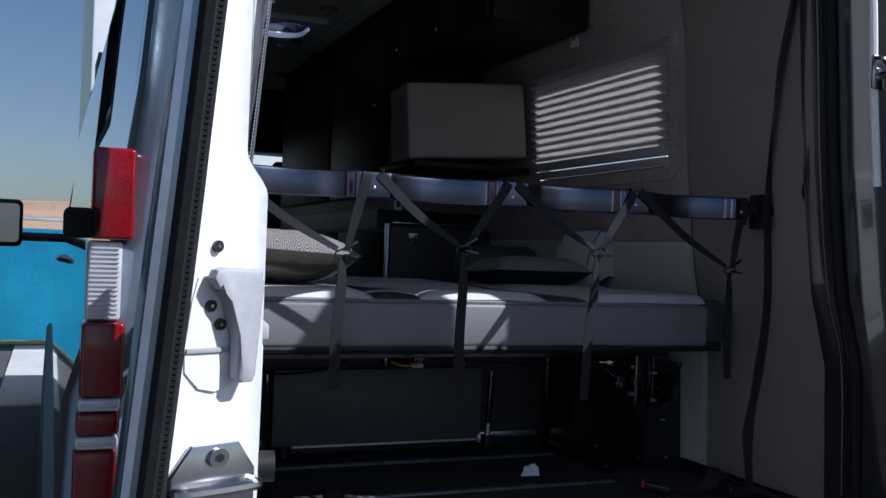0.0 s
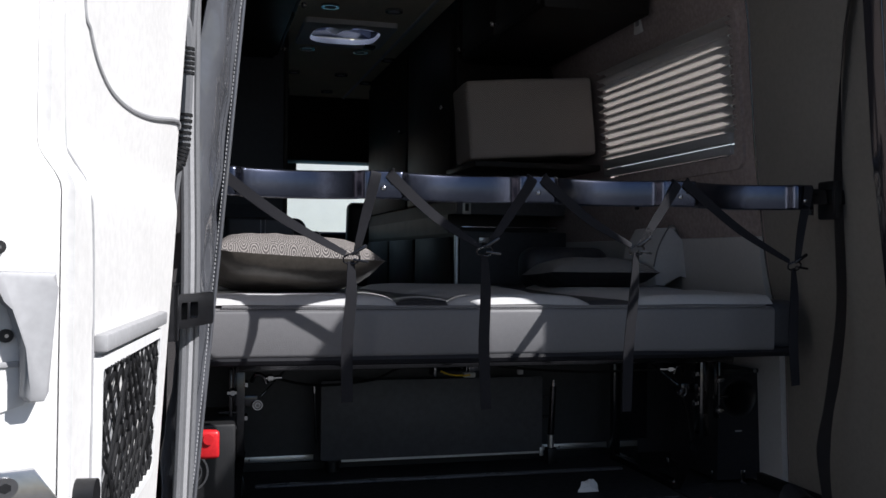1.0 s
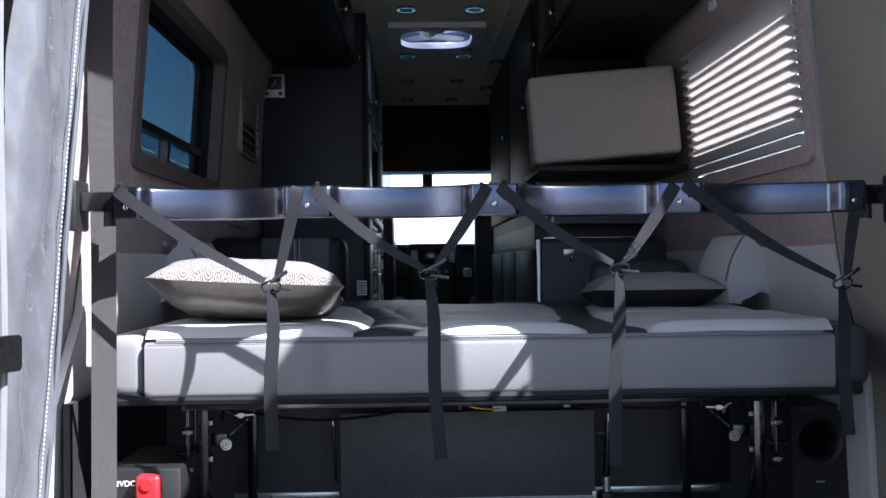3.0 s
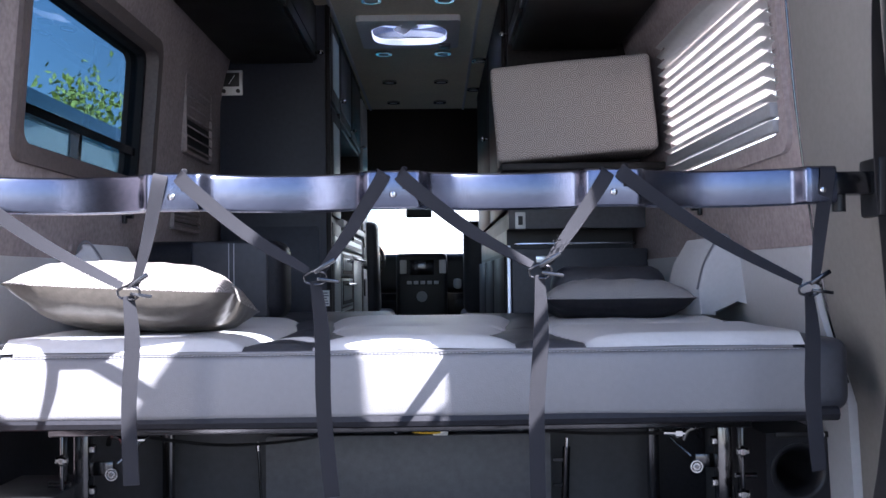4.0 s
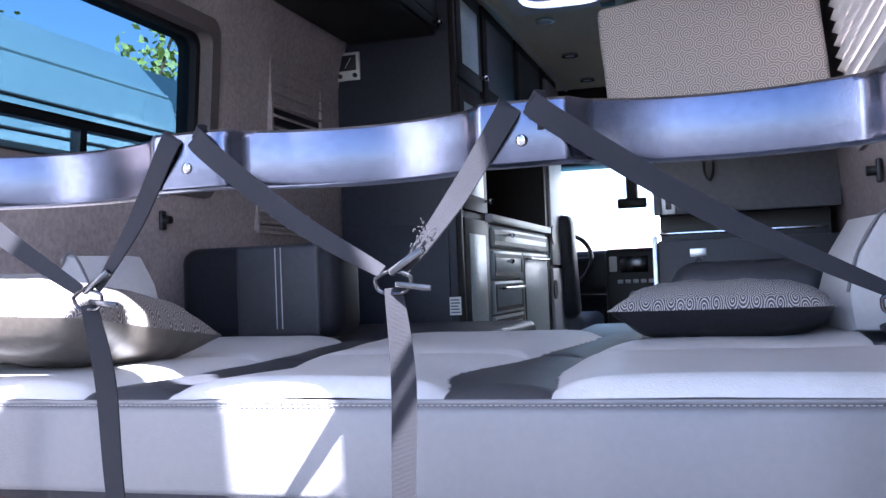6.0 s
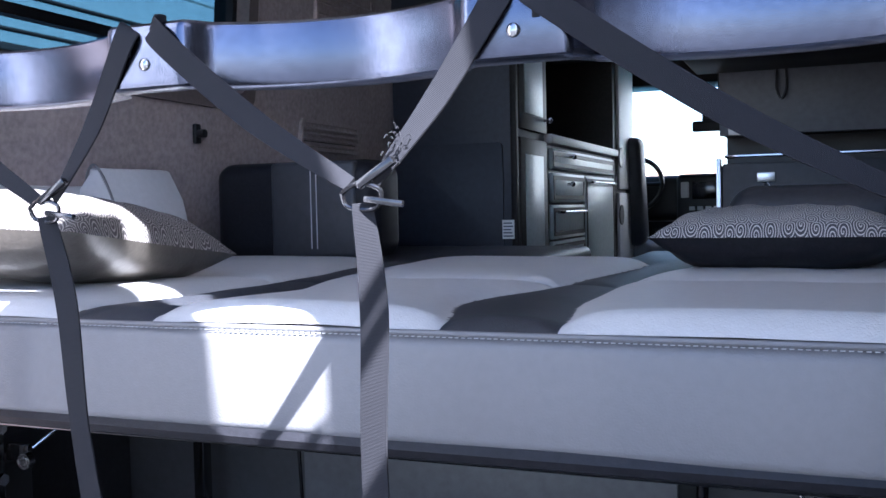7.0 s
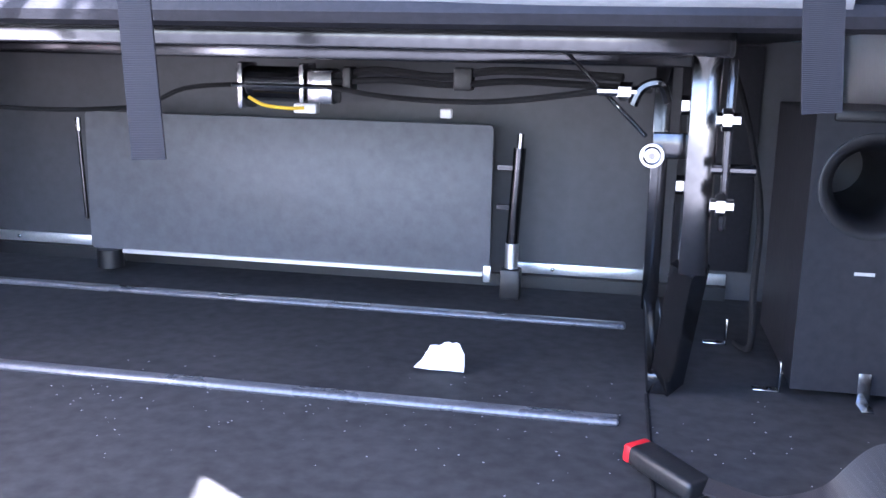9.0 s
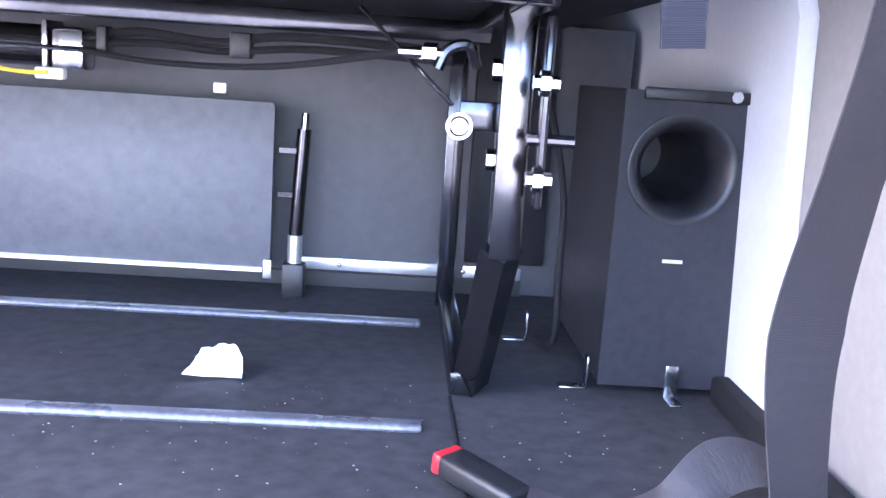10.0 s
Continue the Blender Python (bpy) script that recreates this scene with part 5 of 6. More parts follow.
pillow("throw_pillow", "square pillow, dark spiral print over black cloth", 0.395, 0.39, 0.056, Matrix.Translation((0.565, 0.97, 0.670)) @ Euler((radians(-3), 0, radians(-3))).to_matrix().to_4x4(), M_PRINTDARK, M_BLACKCLOTH)


def soft_block(bm, cuts=5, amp=0.004, seed=0.0):
    bmesh.ops.subdivide_edges(bm, edges=bm.edges[:], cuts=cuts, use_grid_fill=True)
    for v in bm.verts:
        v.co += amp * Vector((noise.noise(v.co * 6 + Vector((seed, 0, 0))), noise.noise(v.co * 6 + Vector((0, seed, 7))), noise.noise(v.co * 6 + Vector((3, 0, seed)))))
    return bm


for s, xs, y0 in ((1, 1.0, 0.99), (-1, -1.0, 0.95)):
    wb = thing("arm_bolster", "white vinyl arm bolster with a notched underside", "bolster", group="arm bolsters")
    P = [(0.0, 0.63), (-0.008, 0.70), (0.012, 0.77), (0.055, 0.838), (0.085, 0.842), (0.115, 0.78), (0.195, 0.672), (0.208, 0.645), (0.185, 0.628), (0.105, 0.682), (0.045, 0.627)]
    bm = prism(P, "y", 0.0, 0.21, bev=0.012)
    d = Vector((0.98 * s, 0.17, 0)).normalized()
    nn = Vector((-d.y, d.x, 0)) * s
    mm = Matrix(((d.x, nn.x, 0, s * 0.785), (d.y, nn.y, 0, y0 - 0.12), (0, 0, 1, 0), (0, 0, 0, 1)))
    bmesh.ops.transform(bm, matrix=mm, verts=bm.verts)
    part("pad", bm, M_PALEVINYL, wb)
    bm = tube([(a, 0.004, b) for a, b in P[1:7]], 0.003)
    bmesh.ops.transform(bm, matrix=mm, verts=bm.verts)
    part("piping", bm, M_GREYVINYL, wb)
bb = thing("back_bolster", "black vinyl bolster with a grey stitched panel", "bolster")
bm = box(-0.885, -0.405, 1.32, 1.50, 0.612, 0.866, 0.045, 5)
part("cushion", bm, M_BLACKCLOTH, bb)
part("panel", box(-0.70, -0.455, 1.312, 1.40, 0.618, 0.862, 0.012, 3), M_BOARD, bb, "grey vinyl panel")
for x in (-0.578, -0.562):
    part("stitch_line", tube([(x, 1.309, 0.64), (x, 1.309, 0.75), (x, 1.309, 0.855)], 0.0015), M_STITCH, bb)
for x0, x1, y1 in ((-0.90, -0.10, 2.40), (0.15, 0.90, 1.98)):
    bench = thing("side_bench", "charcoal vinyl bench beyond the bed", "bench", group="benches beyond the bed")
    part("bench_box", box(x0, x1, 1.25, y1, 0.0, 0.45, 0.006), M_SUBBLACK, bench, "dark bench box")
    part("seat_cushion", soft_block(box(x0, x1, 1.23, y1, 0.452, 0.60, 0.03, 3), 1, 0.004, x0), M_DARKVINYL, bench)
    part("piping", tube([(x0 + 0.03, 1.235, 0.592), ((x0 + x1) / 2, 1.233, 0.594), (x1 - 0.03, 1.235, 0.592)], 0.004), M_BLACKCLOTH, bench)
thing("rolled_cushion", "dark rolled cushion behind the pillow", "cushion", bm=box(0.44, 0.80, 1.26, 1.42, 0.60, 0.77, 0.06, 5), material=M_DARKVINYL)
bc = thing("backrest_cushion", "spiral-print box cushion on the overhead shelf", "cushion", at=Matrix.Translation((0.562, 1.68, 1.315)) @ Matrix.Rotation(radians(-5), 4, "Z") @ Matrix.Rotation(radians(-4.0), 4, "Y"))
bm = box(-0.275, 0.275, -0.15, 0.15, -0.165, 0.165, 0.018, 3)
soft_block(bm, 3, 0.006, 4)
uvl = bm.loops.layers.uv.verify()
for f in bm.faces:
    for lp2 in f.loops:
        c = lp2.vert.co
        lp2[uvl].uv = (c.x + c.y * 0.5, c.z + c.y * 0.5)
part("cover", bm, M_PRINT, bc, "spiral-print cloth cover", smooth=60)
thing("overhead_shelf", "dark shelf under the box cushion", "shelf", bm=box(0.30, 0.86, 1.52, 1.98, 1.10, 1.125, 0.005), material=M_WOOD)


# ---- cabinets ----
def knob(p, d, parent, r=0.012):
    p, d = Vector(p), Vector(d)
    k = part("knob", rod(p, p + d * 0.022, r * 0.5, 10), M_CHROME, parent, "bright metal knob")
    part("head", ball(p + d * 0.024, r, s=(1, 1, 1)), M_CHROME, k)


fc = thing("fridge_cabinet", "tall dark cabinet with a gauge panel", "cabinet")
part("carcass", box(-0.86, -0.395, 2.43, 2.86, 0.0, 1.94, 0.004), M_NAVY, fc)
part("corner_post", box(-0.40, -0.378, 2.425, 2.455, 0.0, 1.94, 0.004), M_WOOD, fc)
part("lower_panel", prism(round_rect(-0.84, -0.428, 0.58, 0.97, 0.02), "y", 2.418, 2.4295, bev=0.003), M_NAVY, fc, "raised navy-black panel")
for z0, z1 in ((1.02, 1.50), (0.1, 0.99), (1.53, 1.9)):
    dp = part("side_door", box(-0.394, -0.376, 2.47, 2.83, z0, z1, 0.004), M_WOOD, fc, "dark framed door")
    part("door_panel", box(-0.377, -0.373, 2.53, 2.77, z0 + 0.06, z1 - 0.06, 0.003), M_KITCHEN, dp)
    knob((-0.376, 2.79, z0 + 0.05), (1, 0, 0), dp)
gp = thing("gauge_panel", "silver gauge panel with dark window and two knobs", "control panel")
part("plate", box(-0.855, -0.758, 2.415, 2.4295, 1.543, 1.652, 0.004), M_SILVERPLASTIC, gp)
part("window", box(-0.842, -0.771, 2.410, 2.416, 1.580, 1.640, 0.002), M_BLACKPLASTIC, gp, "black display window")
for x in (-0.838, -0.776):
    part("button", rod((x, 2.408, 1.560), (x, 2.416, 1.560), 0.009, 14), M_BLACKPLASTIC, gp)
nd = tube([(-0.815, 2.408, 1.59), (-0.79, 2.408, 1.628)], 0.0012)
part("needle", nd, M_PAPER, gp)


def notice(p0, p1, y):
    lbq = thing("notice_label", "white printed notice label on the cabinet", "label", group="notice labels")
    part("sheet", box(p0[0], p1[0], y, y + 0.001, p0[1], p1[1]), M_PAPER, lbq)
    w, h = p1[0] - p0[0], p1[1] - p0[1]
    for k in range(5):
        part("print_bar", box(p0[0] + w * 0.1, p1[0] - w * (0.1 + 0.08 * (k % 3)), y - 0.0005, y, p0[1] + h * (0.12 + 0.17 * k), p0[1] + h * (0.18 + 0.17 * k)), M_INK, lbq)


notice((-0.432, 0.622), (-0.387, 0.69), 2.4165)
notice((0.385, 0.70), (0.47, 0.745), 1.9975)

kb = thing("kitchen_base", "dark kitchen base cabinet with drawers", "cabinet")
part("carcass", box(-0.88, -0.40, 2.865, 4.20, 0.0, 0.985), M_WOOD, kb)


def front(y0, y1, z0, z1, kn=None, bar=False):
    f = part("drawer_front" if z1 - z0 < 0.3 else "cabinet_door", box(-0.399, -0.38, y0, y1, z0, z1, 0.005), M_KITCHEN, kb)
    part("inset", ring(round_rect(y0 + 0.012, y1 - 0.012, z0 + 0.012, z1 - 0.012, 0.003), round_rect(y0 + 0.03, y1 - 0.03, z0 + 0.03, z1 - 0.03, 0.003), "x", -0.381, -0.377), M_WOOD, f)
    if kn:
        knob((-0.38, kn[0], kn[1]), (1, 0, 0), f)
    if bar:
        part("pull_bar", tube([(-0.38, y0 + 0.08, z1 - 0.03), (-0.355, y0 + 0.09, z1 - 0.03), (-0.355, y1 - 0.09, z1 - 0.03), (-0.38, y1 - 0.08, z1 - 0.03)], 0.006), M_CHROME, f)


front(2.92, 4.15, 0.885, 0.972, (3.19, 0.945))
front(2.92, 3.48, 0.75, 0.873, (3.16, 0.828))
front(2.92, 3.48, 0.60, 0.74, None, True)
front(2.92, 3.48, 0.32, 0.59, (3.16, 0.54))
front(3.50, 4.15, 0.15, 0.873, None, True)
front(2.92, 3.48, 0.08, 0.31, (3.16, 0.25))
ct = thing("countertop", "pale countertop with a bright edge", "countertop", bm=box(-0.88, -0.365, 2.865, 4.20, 0.987, 1.025, 0.006), material=M_PALEVINYL)
pt = thing("pantry", "tall dark pantry cabinet with two pale refrigerator doors", "cabinet")
part("carcass", box(-0.88, -0.40, 4.23, 4.75, 0.0, 1.94, 0.004), M_WOOD, pt)
for z0, z1 in ((0.1, 0.80), (0.82, 1.88)):
    cd = part("cabinet_door", box(-0.399, -0.38, 4.30, 4.71, z0, z1, 0.005), M_PALEVINYL, pt, "pale glossy refrigerator door")
    hz = z1 - 0.12 if z1 < 1 else z0 + 0.17
    part("finger_grip", rod((-0.381, 4.33, hz), (-0.374, 4.33, hz), 0.055, 24), M_BLACKPLASTIC, cd, "round black finger grip")
ovl = thing("overhead_cabinet", "dark overhead locker along the wall", "cabinet", group="overhead lockers")
part("carcass", box(-0.80, -0.45, 0.75, 2.425, 1.68, 1.935, 0.006), M_WOOD, ovl)
for y0, y1 in ((0.78, 1.57), (1.60, 2.40)):
    dq = part("locker_door", box(-0.449, -0.432, y0, y1, 1.69, 1.92, 0.005), M_WOOD, ovl)
    part("door_panel", box(-0.4315, -0.428, y0 + 0.05, y1 - 0.05, 1.73, 1.88, 0.003), M_WOOD, dq)
    knob((-0.432, y1 - 0.05, 1.71), (1, 0, 0), dq)
ov2 = thing("overhead_cabinet", "dark overhead locker above the kitchen", "cabinet", group="overhead lockers")
part("carcass", box(-0.80, -0.40, 2.87, 4.2, 1.50, 1.935, 0.006), M_WOOD, ov2)
for y0, y1 in ((2.90, 3.5), (3.53, 4.15)):
    dq = part("locker_door", box(-0.399, -0.382, y0, y1, 1.515, 1.92, 0.005), M_WOOD, ov2)
    part("door_panel", box(-0.3815, -0.378, y0 + 0.05, y1 - 0.05, 1.565, 1.87, 0.003), M_CHARCOAL, dq)
    knob((-0.382, y1 - 0.04, 1.545), (1, 0, 0), dq)
ovr = thing("overhead_cabinet", "dark overhead locker above the box cushion", "cabinet", group="overhead lockers")
part("carcass", box(0.38, 0.79, 0.95, 1.98, 1.62, 1.935, 0.006), M_WOOD, ovr)
for y0, y1 in ((0.98, 1.46), (1.49, 1.95)):
    dq = part("locker_door", box(0.362, 0.379, y0, y1, 1.635, 1.92, 0.005), M_WOOD, ovr)
    knob((0.362, y1 - 0.04, 1.665), (-1, 0, 0), dq)
    part("door_panel", box(0.358, 0.3615, y0 + 0.05, y1 - 0.05, 1.685, 1.87, 0.003), M_WOOD, dq)

ga = thing("galley_cabinet", "dark cabinet with a grey flap panel and shelf slot", "cabinet")
part("carcass_low", box(0.365, 0.90, 2.0, 4.3, 0.0, 0.84), M_WOOD, ga)
part("carcass_high", box(0.365, 0.86, 2.03, 4.3, 0.93, 1.94), M_WOOD, ga)
part("slot_back", box(0.365, 0.88, 2.18, 4.3, 0.84, 0.93), M_BLACKPLASTIC, ga)
part("flap_panel", box(0.36, 0.895, 2.0, 2.028, 0.925, 1.38, 0.004), M_CHARCOAL, ga, "blue-grey flap panel")
part("lower_panel", box(0.37, 0.895, 1.985, 1.999, 0.30, 0.845, 0.003), M_BOARD, ga)
part("edge_strip", box(0.352, 0.364, 1.985, 2.02, 0.0, 0.86, 0.001), M_ALU, ga, "bright aluminium edge strip")
part("towel_rail", tube([(0.395, 2.02, 0.865), (0.395, 1.985, 0.866), (0.62, 1.983, 0.866), (0.835, 1.985, 0.866), (0.835, 2.02, 0.865)], 0.005), M_CHROME, ga, "slim bright rail")
lt = part("latch", box(0.462, 0.51, 1.978, 1.985, 0.792, 0.818, 0.002), M_ALU, ga, "small white latch")
part("latch_ring", tube([(0.482, 1.976, 0.79), (0.478, 1.974, 0.775), (0.488, 1.974, 0.768), (0.497, 1.974, 0.776), (0.49, 1.976, 0.79)], 0.003), M_CHROME, lt)
part("pull_loop", ribbon([(0.517, 1.995, 1.10), (0.515, 1.985, 1.05), (0.528, 1.978, 1.02), (0.541, 1.985, 1.05), (0.540, 1.995, 1.10)], 0.02, (0.1, 1, 0), 0.004), M_BLACKPLASTIC, ga, "black loop pull")
ot = part("outlet", box(0.385, 0.425, 1.992, 2.0, 0.925, 0.99, 0.002), M_SILVERPLASTIC, ga, "silver outlet plate")
part("socket", box(0.396, 0.414, 1.990, 1.993, 0.94, 0.975, 0.002), M_BLACKPLASTIC, ot)
for y0, y1, z0, z1 in ((2.1, 2.8, 0.1, 0.82), (2.85, 3.5, 0.1, 0.82), (3.55, 4.25, 0.1, 0.82), (2.1, 3.0, 1.0, 1.88), (3.05, 4.25, 1.0, 1.88)):
    dq = part("cabinet_door", box(0.347, 0.364, y0, y1, z0, z1, 0.005), M_WOOD, ga)
    knob((0.347, y0 + 0.06, (z0 + z1) / 2), (-1, 0, 0), dq)

# ---- ceiling fittings ----
for i, (x, y) in enumerate(((-0.19, 2.35), (0.125, 2.35), (-0.19, 3.32), (0.125, 3.32), (-0.195, 4.05), (0.12, 4.05), (-0.2, 4.72), (0.115, 4.72), (0.33, 3.5), (0.33, 4.3))):
    lm = thing("ceiling_light", "small round chrome ceiling light, switched off", "ceiling light", at=(x, y, 1.94), group="ceiling lights")
    part("trim_ring", ring([(0.044 * math.cos(2 * math.pi * k / 28), 0.044 * math.sin(2 * math.pi * k / 28)) for k in range(28)], [(0.03 * math.cos(2 * math.pi * k / 28), 0.03 * math.sin(2 * math.pi * k / 28)) for k in range(28)], "z", -0.012, 0.0), M_CHROME, lm)
    part("lens", rod((0, 0, -0.007), (0, 0, 0.0), 0.031, 24), M_PAPER, lm)
for x in (-0.375, 0.28):
    thing("ceiling_trim", "pale strip along the headliner", "trim", kind="structure", bm=box(x - 0.008, x + 0.008, -0.3, 5.0, 1.930, 1.9395, 0.002), material=M_PAPER)
vt = thing("roof_vent", "white roof vent with a blue-tinted dome", "roof vent")
part("frame", ring(round_rect(-0.28, 0.20, 2.60, 3.12, 0.02), round_rect(-0.22, 0.14, 2.67, 3.05, 0.12), "z", 1.912, 1.939), M_PAPER, vt)
M_DOME = mat("blue_dome_plastic", (0.45, 0.52, 0.85), 0.25, 0, 0.3, 9)
dn, dnl = M_DOME.node_tree.nodes, M_DOME.node_tree.links
dtr, dmx = dn.new("ShaderNodeBsdfTranslucent"), dn.new("ShaderNodeMixShader")
dtr.inputs[0].default_value, dmx.inputs[0].default_value = (0.62, 0.70, 0.95, 1), 0.8
dnl.new(dn["Principled BSDF"].outputs[0], dmx.inputs[1])
dnl.new(dtr.outputs[0], dmx.inputs[2])
dnl.new(dmx.outputs[0], dn["Material Output"].inputs["Surface"])
bm = ball((-0.04, 2.86, 2.03), 0.225, s=(1, 1, 0.5), seg=24)
bmesh.ops.delete(bm, geom=[v for v in bm.verts if v.co.z < 2.0], context="VERTS")
dm = part("dome", bm, M_DOME, vt, "translucent blue dome")
part("fan_hub", rod((-0.04, 2.86, 1.955), (-0.04, 2.86, 1.985), 0.045, 16), M_PAPER, vt)
for k in range(4):
    bm = box(0.03, 0.17, -0.03, 0.03, -0.002, 0.002, 0.001)
    bmesh.ops.transform(bm, matrix=Matrix.Translation((-0.04, 2.86, 1.97)) @ Matrix.Rotation(radians(90 * k + 20), 4, "Z") @ Matrix.Rotation(radians(20), 4, "X"), verts=bm.verts)
    part("fan_blade", bm, M_PAPER, vt)
part("crank", box(0.10, 0.16, 3.02, 3.08, 1.895, 1.915, 0.005), M_BLACKPLASTIC, vt)


# ---- cab ----
def cab_seat(x, turn, label):
    st = thing("cab_seat", label, "seat", at=pose(x, 4.95, 0, 0, 0, turn), group="cab seats")
    part("base", box(-0.22, 0.22, -0.2, 0.25, 0.0, 0.35, 0.02), M_BLACKPLASTIC, st)
    part("cushion", box(-0.25, 0.25, -0.25, 0.28, 0.36, 0.52, 0.05, 4), M_GREYVINYL, st)
    bm = box(-0.24, 0.24, -0.07, 0.07, 0.0, 0.62, 0.05, 4)
    bmesh.ops.transform(bm, matrix=Matrix.Translation((0, -0.24, 0.50)) @ Matrix.Rotation(radians(8), 4, "X"), verts=bm.verts)
    part("backrest", bm, M_DARKVINYL, st)
    bm = box(-0.14, 0.14, -0.05, 0.05, 0.0, 0.2, 0.04, 4)
    bmesh.ops.transform(bm, matrix=Matrix.Translation((0, -0.33, 1.15)), verts=bm.verts)
    part("headrest", bm, M_GREYVINYL, st)
    part("armrest", box(-0.30, -0.25, -0.15, 0.2, 0.66, 0.73, 0.02, 3), M_PALEVINYL, st)
    return st


cab_seat(-0.50, -8, "grey cab seat with headrest behind the wheel")
cab_seat(0.50, 0, "dark cab seat with headrest")
da = thing("dashboard", "black dashboard with centre console", "dashboard")
part("top", box(-0.9, 0.9, 5.45, 6.1, 0.62, 0.92, 0.06, 4), M_BLACKPLASTIC, da)
part("console", box(-0.22, 0.16, 5.30, 5.6, 0.35, 0.92, 0.03, 3), M_BLACKPLASTIC, da, "upright centre console")
part("screen", box(-0.12, 0.06, 5.288, 5.30, 0.76, 0.87, 0.004), M_BLACKSTEEL, da)
for x in (-0.19, 0.10):
    part("air_vent", box(x, x + 0.05, 5.286, 5.30, 0.77, 0.87, 0.006), M_SILVERPLASTIC, da)
for k in range(5):
    part("button", box(-0.14 + k * 0.05, -0.105 + k * 0.05, 5.288, 5.30, 0.69, 0.715, 0.003), M_SILVERPLASTIC, da)
part("dial", rod((-0.03, 5.28, 0.60), (-0.03, 5.31, 0.60), 0.04, 20), M_GREYPLASTIC, da)
part("tray", box(-0.12, 0.08, 5.15, 5.35, 0.35, 0.42, 0.02), M_PALEVINYL, da)
swh = thing("steering_wheel", "black steering wheel with three spokes", "steering wheel", at=Matrix.Translation((-0.5, 5.32, 0.86)) @ Matrix.Rotation(radians(65), 4, "X"))
part("rim", tube([(0.19 * math.cos(2 * math.pi * k / 20), 0.19 * math.sin(2 * math.pi * k / 20), 0) for k in range(21)], 0.016), M_BLACKPLASTIC, swh)
part("hub", rod((0, 0, -0.03), (0, 0, 0.02), 0.07, 20), M_BLACKPLASTIC, swh)
for a in (0, 180, 270):
    part("spoke", rod((0, 0, 0), (0.18 * math.cos(radians(a)), 0.18 * math.sin(radians(a)), 0), 0.015), M_BLACKPLASTIC, swh)
rm = thing("rear_view_mirror", "black interior mirror hung from the cab header", "mirror")
part("glass_case", box(-0.15, 0.05, 5.55, 5.59, 1.20, 1.27, 0.015, 3), M_BLACKPLASTIC, rm)
part("mount", box(-0.09, -0.01, 5.57, 5.66, 1.25, 1.97, 0.02, 3), M_BLACKPLASTIC, rm, "black sensor housing")
for s in (-1, 1):
    thing("cab_side", "black cab door below the window line", "van body", kind="structure", bm=box(min(s * 0.97, s * 1.0), max(s * 0.97, s * 1.0), 5.2, 6.4, -0.4, 0.85), material=M_BLACKPAINT)
    thing("windscreen_pillar", "black windscreen pillar", "van body", kind="structure", bm=rod((s * 0.82, 5.75, 1.9), (s * 0.95, 6.6, 0.9), 0.05, 8), material=M_BLACKPAINT)
thing("cab_floor", "dark cab floor and footwell", "floor", kind="structure", bm=box(-1.0, 1.0, 5.6, 6.9, -0.3, -0.05), material=M_CARPET)
thing("bonnet", "black van bonnet", "van body", kind="structure", bm=prism([(6.2, 0.88), (6.6, 0.86), (7.4, 0.55), (7.5, 0.0), (6.9, 0.0), (6.2, 0.3)], "x", -0.95, 0.95), material=M_BLACKPAINT)
ws = thing("windscreen", "clear windscreen", "window", kind="structure")
bm = bmesh.new()
bm.faces.new([bm.verts.new(p) for p in ((-0.82, 5.75, 1.92), (0.82, 5.75, 1.92), (0.95, 6.6, 0.90), (-0.95, 6.6, 0.90))])
bmesh.ops.solidify(bm, geom=bm.faces[:], thickness=0.005)
pn = part("pane", bm, M_GLASS, ws)
pn.visible_shadow = False
thing("entry_step_panel", "white painted inner face of the side door", "door", kind="structure", bm=box(-0.90, -0.86, 4.78, 5.5, 0.0, 1.7, 0.01), material=M_WHITE)

# ---- outside ----
# neighbouring van seen through the left window
M_NBLUE = mat("blue_grey_van_paint", (0.12, 0.17, 0.185), 0.35, 0.2, 0.08, 2, coat=0.6)
nv = thing("neighbour_van", "blue-grey high-roof van parked alongside", "van")
part("body", prism([(-4.2, -0.35), (-2.22, -0.35), (-2.18, 0.5), (-2.20, 1.3), (-2.28, 1.78), (-2.50, 2.03), (-3.9, 2.03), (-4.1, 1.7)], "y", -2.5, 3.5, bev=0.03), M_NBLUE, nv)
for k, z in enumerate((1.45, 1.60)):
    part("body_crease", tube([(-2.2 - 0.16 * (z - 1.3), -2.45, z), (-2.2 - 0.16 * (z - 1.3), 0.5, z), (-2.2 - 0.16 * (z - 1.3), 3.45, z)], 0.008), M_RUBBER, nv)
part("roof_gutter", tube([(-2.30, -2.45, 1.80), (-2.30, 0.5, 1.80), (-2.30, 3.45, 1.80)], 0.018), M_NBLUE, nv)
for y0, y1 in ((-2.2, -0.6), (-0.5, 1.2), (1.3, 3.2)):
    wn2 = part("side_window", box(-2.22, -2.17, y0, y1, 0.70, 1.36, 0.01), M_BLACKPAINT, nv, "dark tinted window")
    part("window_edge", box(-2.20, -2.165, y0, y1, 1.35, 1.385, 0.003), M_RUBBER, wn2)
for y in (-1.3, 2.7):
    wl3 = part("wheel", rod((-2.45, y, -0.36), (-2.17, y, -0.36), 0.34, 28), M_RUBBER, nv)
    part("rim", rod((-2.175, y, -0.36), (-2.155, y, -0.36), 0.2, 20), M_ALU, wl3)
M_DARKTEAL = mat("dark_teal_van_paint", (0.016, 0.028, 0.034), 0.25, 0.0, 0.1, 2, coat=0.8)
dv = thing("parked_van", "dark high-roof van parked beyond the blue-grey one", "van")
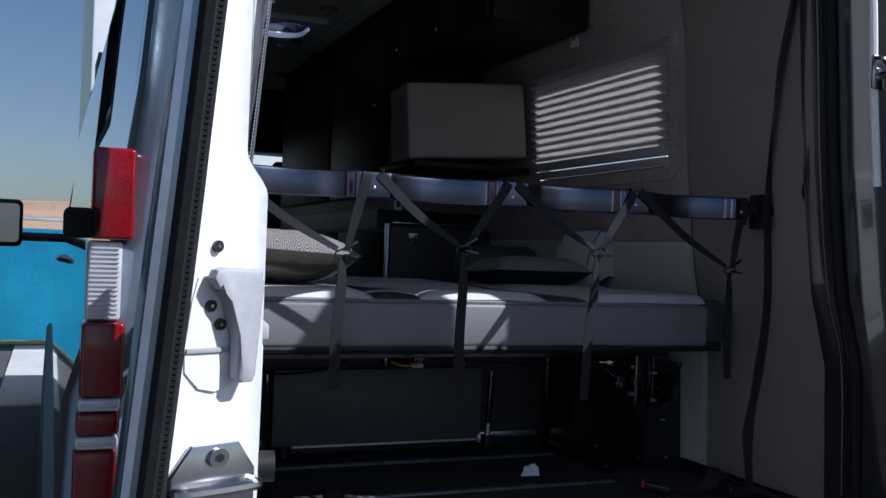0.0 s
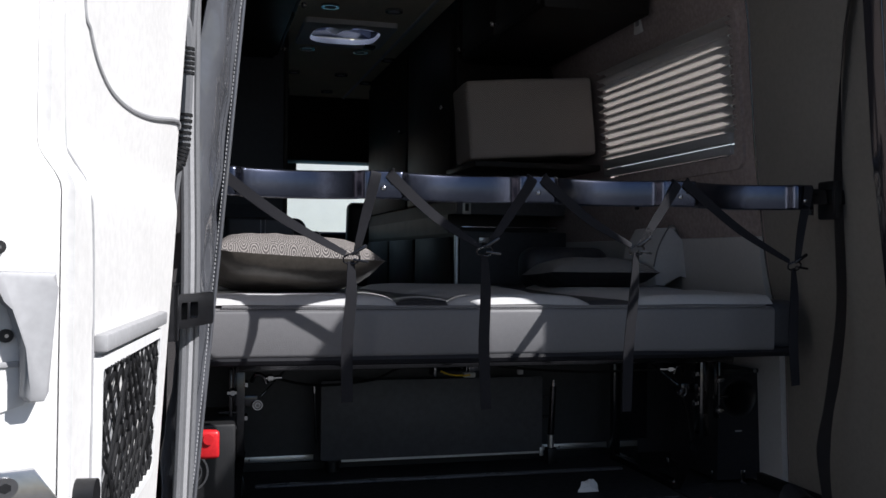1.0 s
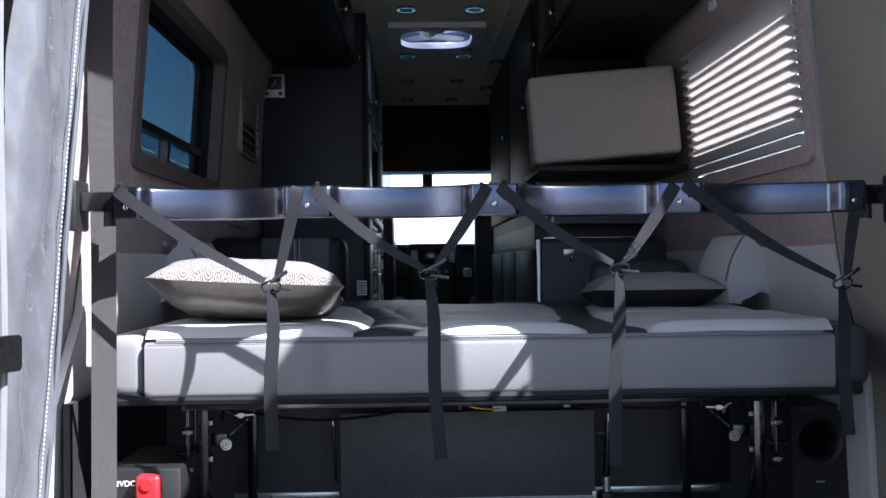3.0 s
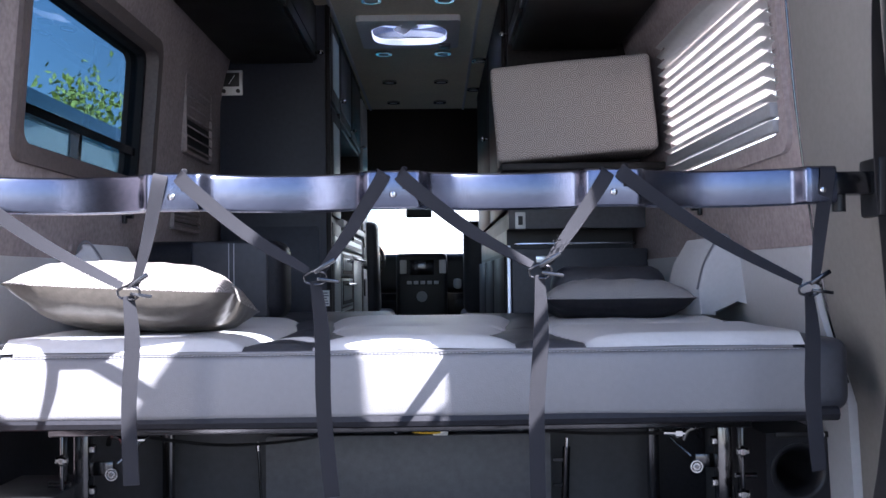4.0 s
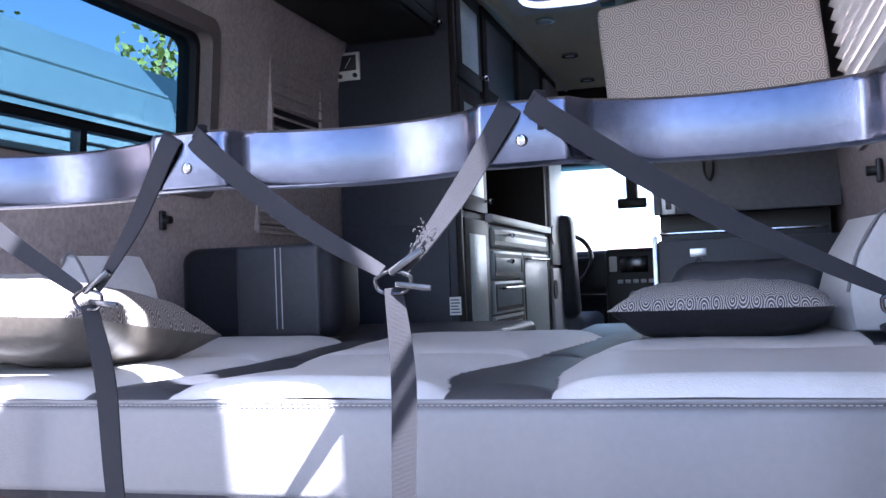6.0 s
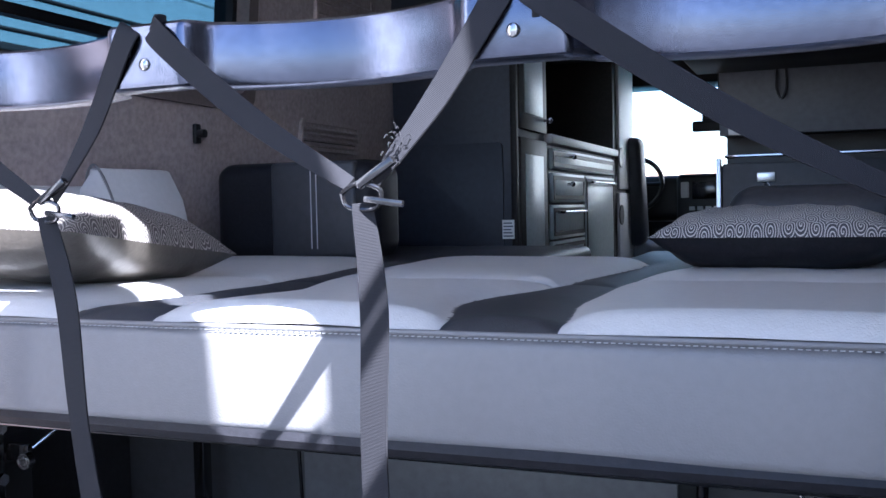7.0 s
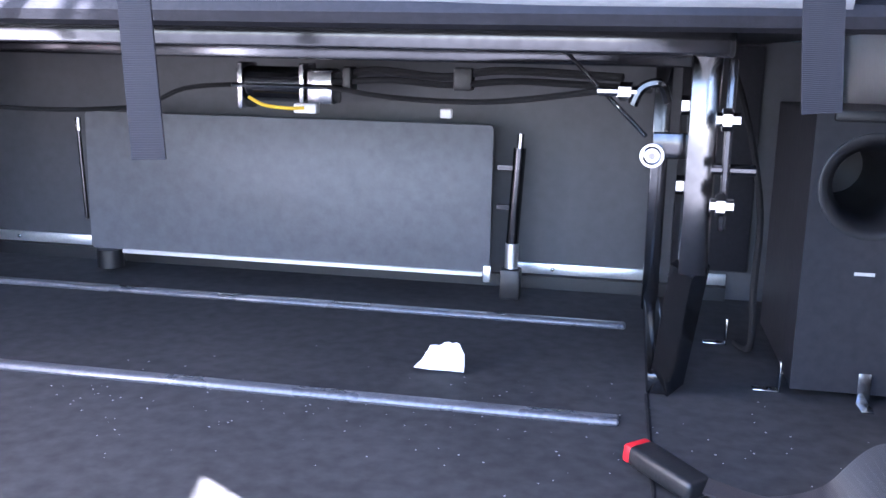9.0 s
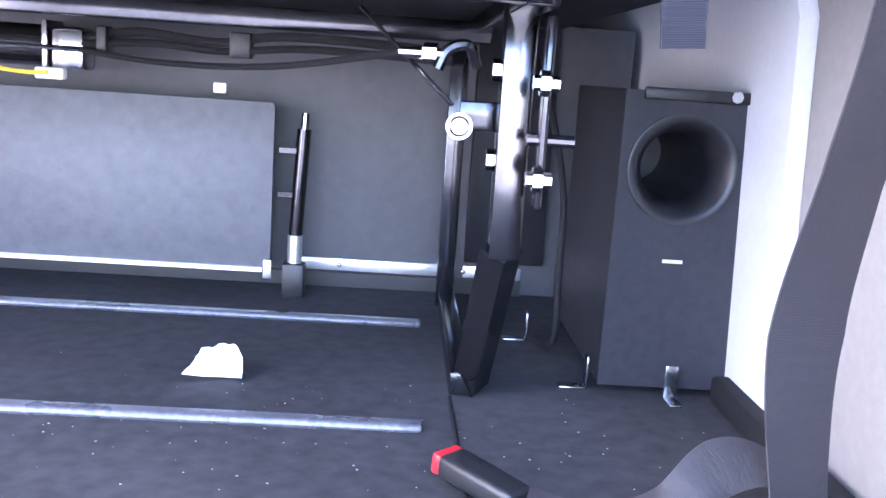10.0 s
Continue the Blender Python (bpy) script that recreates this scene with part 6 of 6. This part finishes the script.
part("body", prism([(-4.2, -0.35), (-2.42, -0.35), (-2.38, 0.5), (-2.40, 1.3), (-2.48, 1.78), (-2.70, 2.08), (-3.9, 2.08), (-4.1, 1.7)], "y", 3.75, 8.6, bev=0.03), M_DARKTEAL, dv)
for z in (1.30, 1.55, 1.78):
    part("side_rail", tube([(-2.40 - 0.16 * max(0, z - 1.3), 3.8, z), (-2.40 - 0.16 * max(0, z - 1.3), 6, z), (-2.40 - 0.16 * max(0, z - 1.3), 8.5, z)], 0.012), M_ALU, dv, "bright side rail")
part("side_window", box(-2.41, -2.375, 4.1, 5.6, 0.72, 1.22, 0.01), M_BLACKPAINT, dv, "dark tinted window")
for y in (4.7, 7.6):
    wl4 = part("wheel", rod((-2.65, y, -0.36), (-2.37, y, -0.36), 0.34, 28), M_RUBBER, dv)
    part("rim", rod((-2.375, y, -0.36), (-2.355, y, -0.36), 0.2, 20), M_ALU, wl4)
# fence with blue cloth
fe = thing("fence", "chain-link fence hung with blue cloth", "fence")
for k in range(12):
    part("post", rod((-24 + k * 3.0, 10.5, -0.7), (-24 + k * 3.0, 10.5, 0.95), 0.035, 10), M_ALU, fe)
for k in range(11):
    bm = bmesh.new()
    g = {}
    for i in range(13):
        for j in range(7):
            x, z = -24 + k * 3 + i * 0.25, -0.55 + j * 0.23
            g[i, j] = bm.verts.new((x, 10.46 + 0.05 * noise.noise(Vector((x * 2, z * 2, 1))), z))
    for i in range(12):
        for j in range(6):
            bm.faces.new((g[i, j], g[i + 1, j], g[i + 1, j + 1], g[i, j + 1]))
    bmesh.ops.solidify(bm, geom=bm.faces[:], thickness=0.004)
    part("cloth", bm, M_MESH, fe, "blue woven windbreak cloth", smooth=60)
part("top_rail", rod((-24, 10.5, 0.95), (9, 10.5, 0.95), 0.025, 8), M_ALU, fe)


def tree(x, y, h, seed):
    rg = random.Random(seed)
    t = thing("tree", "leafy green tree with sunlit crown", "tree", at=(x, y, -0.7), group="trees by the yard")
    bm = rod((0, 0, 0), (0.1, 0.1, h * 0.45), 0.16, 10, r2=0.1)
    limbs = []
    for k in range(9):
        a = rg.uniform(0, 6.28)
        b = Vector((0.1, 0.1, h * rg.uniform(0.3, 0.45)))
        e = b + Vector((math.cos(a) * h * 0.28, math.sin(a) * h * 0.28, h * rg.uniform(0.15, 0.45)))
        rod(b, e, 0.06, 7, bm, 0.02)
        limbs.append((b, e))
    part("trunk", bm, M_BARK, t)
    me_v, me_f = [], []
    for k in range(5200):
        b, e = rg.choice(limbs)
        c = b.lerp(e, rg.uniform(0.35, 1.1)) + Vector((rg.gauss(0, 0.3), rg.gauss(0, 0.3), rg.gauss(0, 0.25))) * h * 0.16
        u = Vector((rg.gauss(0, 1), rg.gauss(0, 1), rg.gauss(0, 1))).normalized()
        v = u.orthogonal().normalized()
        s = rg.uniform(0.05, 0.10)
        i = len(me_v)
        me_v += [c - u * s, c + v * s * 0.5, c + u * s, c - v * s * 0.5]
        me_f.append((i, i + 1, i + 2, i + 3))
    me = bpy.data.meshes.new("crown")
    me.from_pydata([tuple(p) for p in me_v], [], me_f)
    me.materials.append(M_LEAF)
    cr = new("crown", me)
    cr.parent = t
    return t


tree(-7.6, 14.2, 6.0, 3)
tree(-9.0, 11.8, 6.5, 5)
tree(-12.0, 8.6, 6.5, 8)

# rubber skirting and carpet seam by the right wall
thing("skirting", "black rubber skirting along the foot of the wall", "trim", kind="structure", bm=box(0.972, 0.996, -0.30, 0.53, 0.001, 0.035, 0.006), material=M_RUBBER)
thing("carpet_seam", "dark seam between two carpet pieces", "trim", kind="structure", bm=tube([(0.655, 0.50, 0.0), (0.66, 0.1, 0.0), (0.668, -0.45, 0.0)], 0.003), material=M_RUBBER)
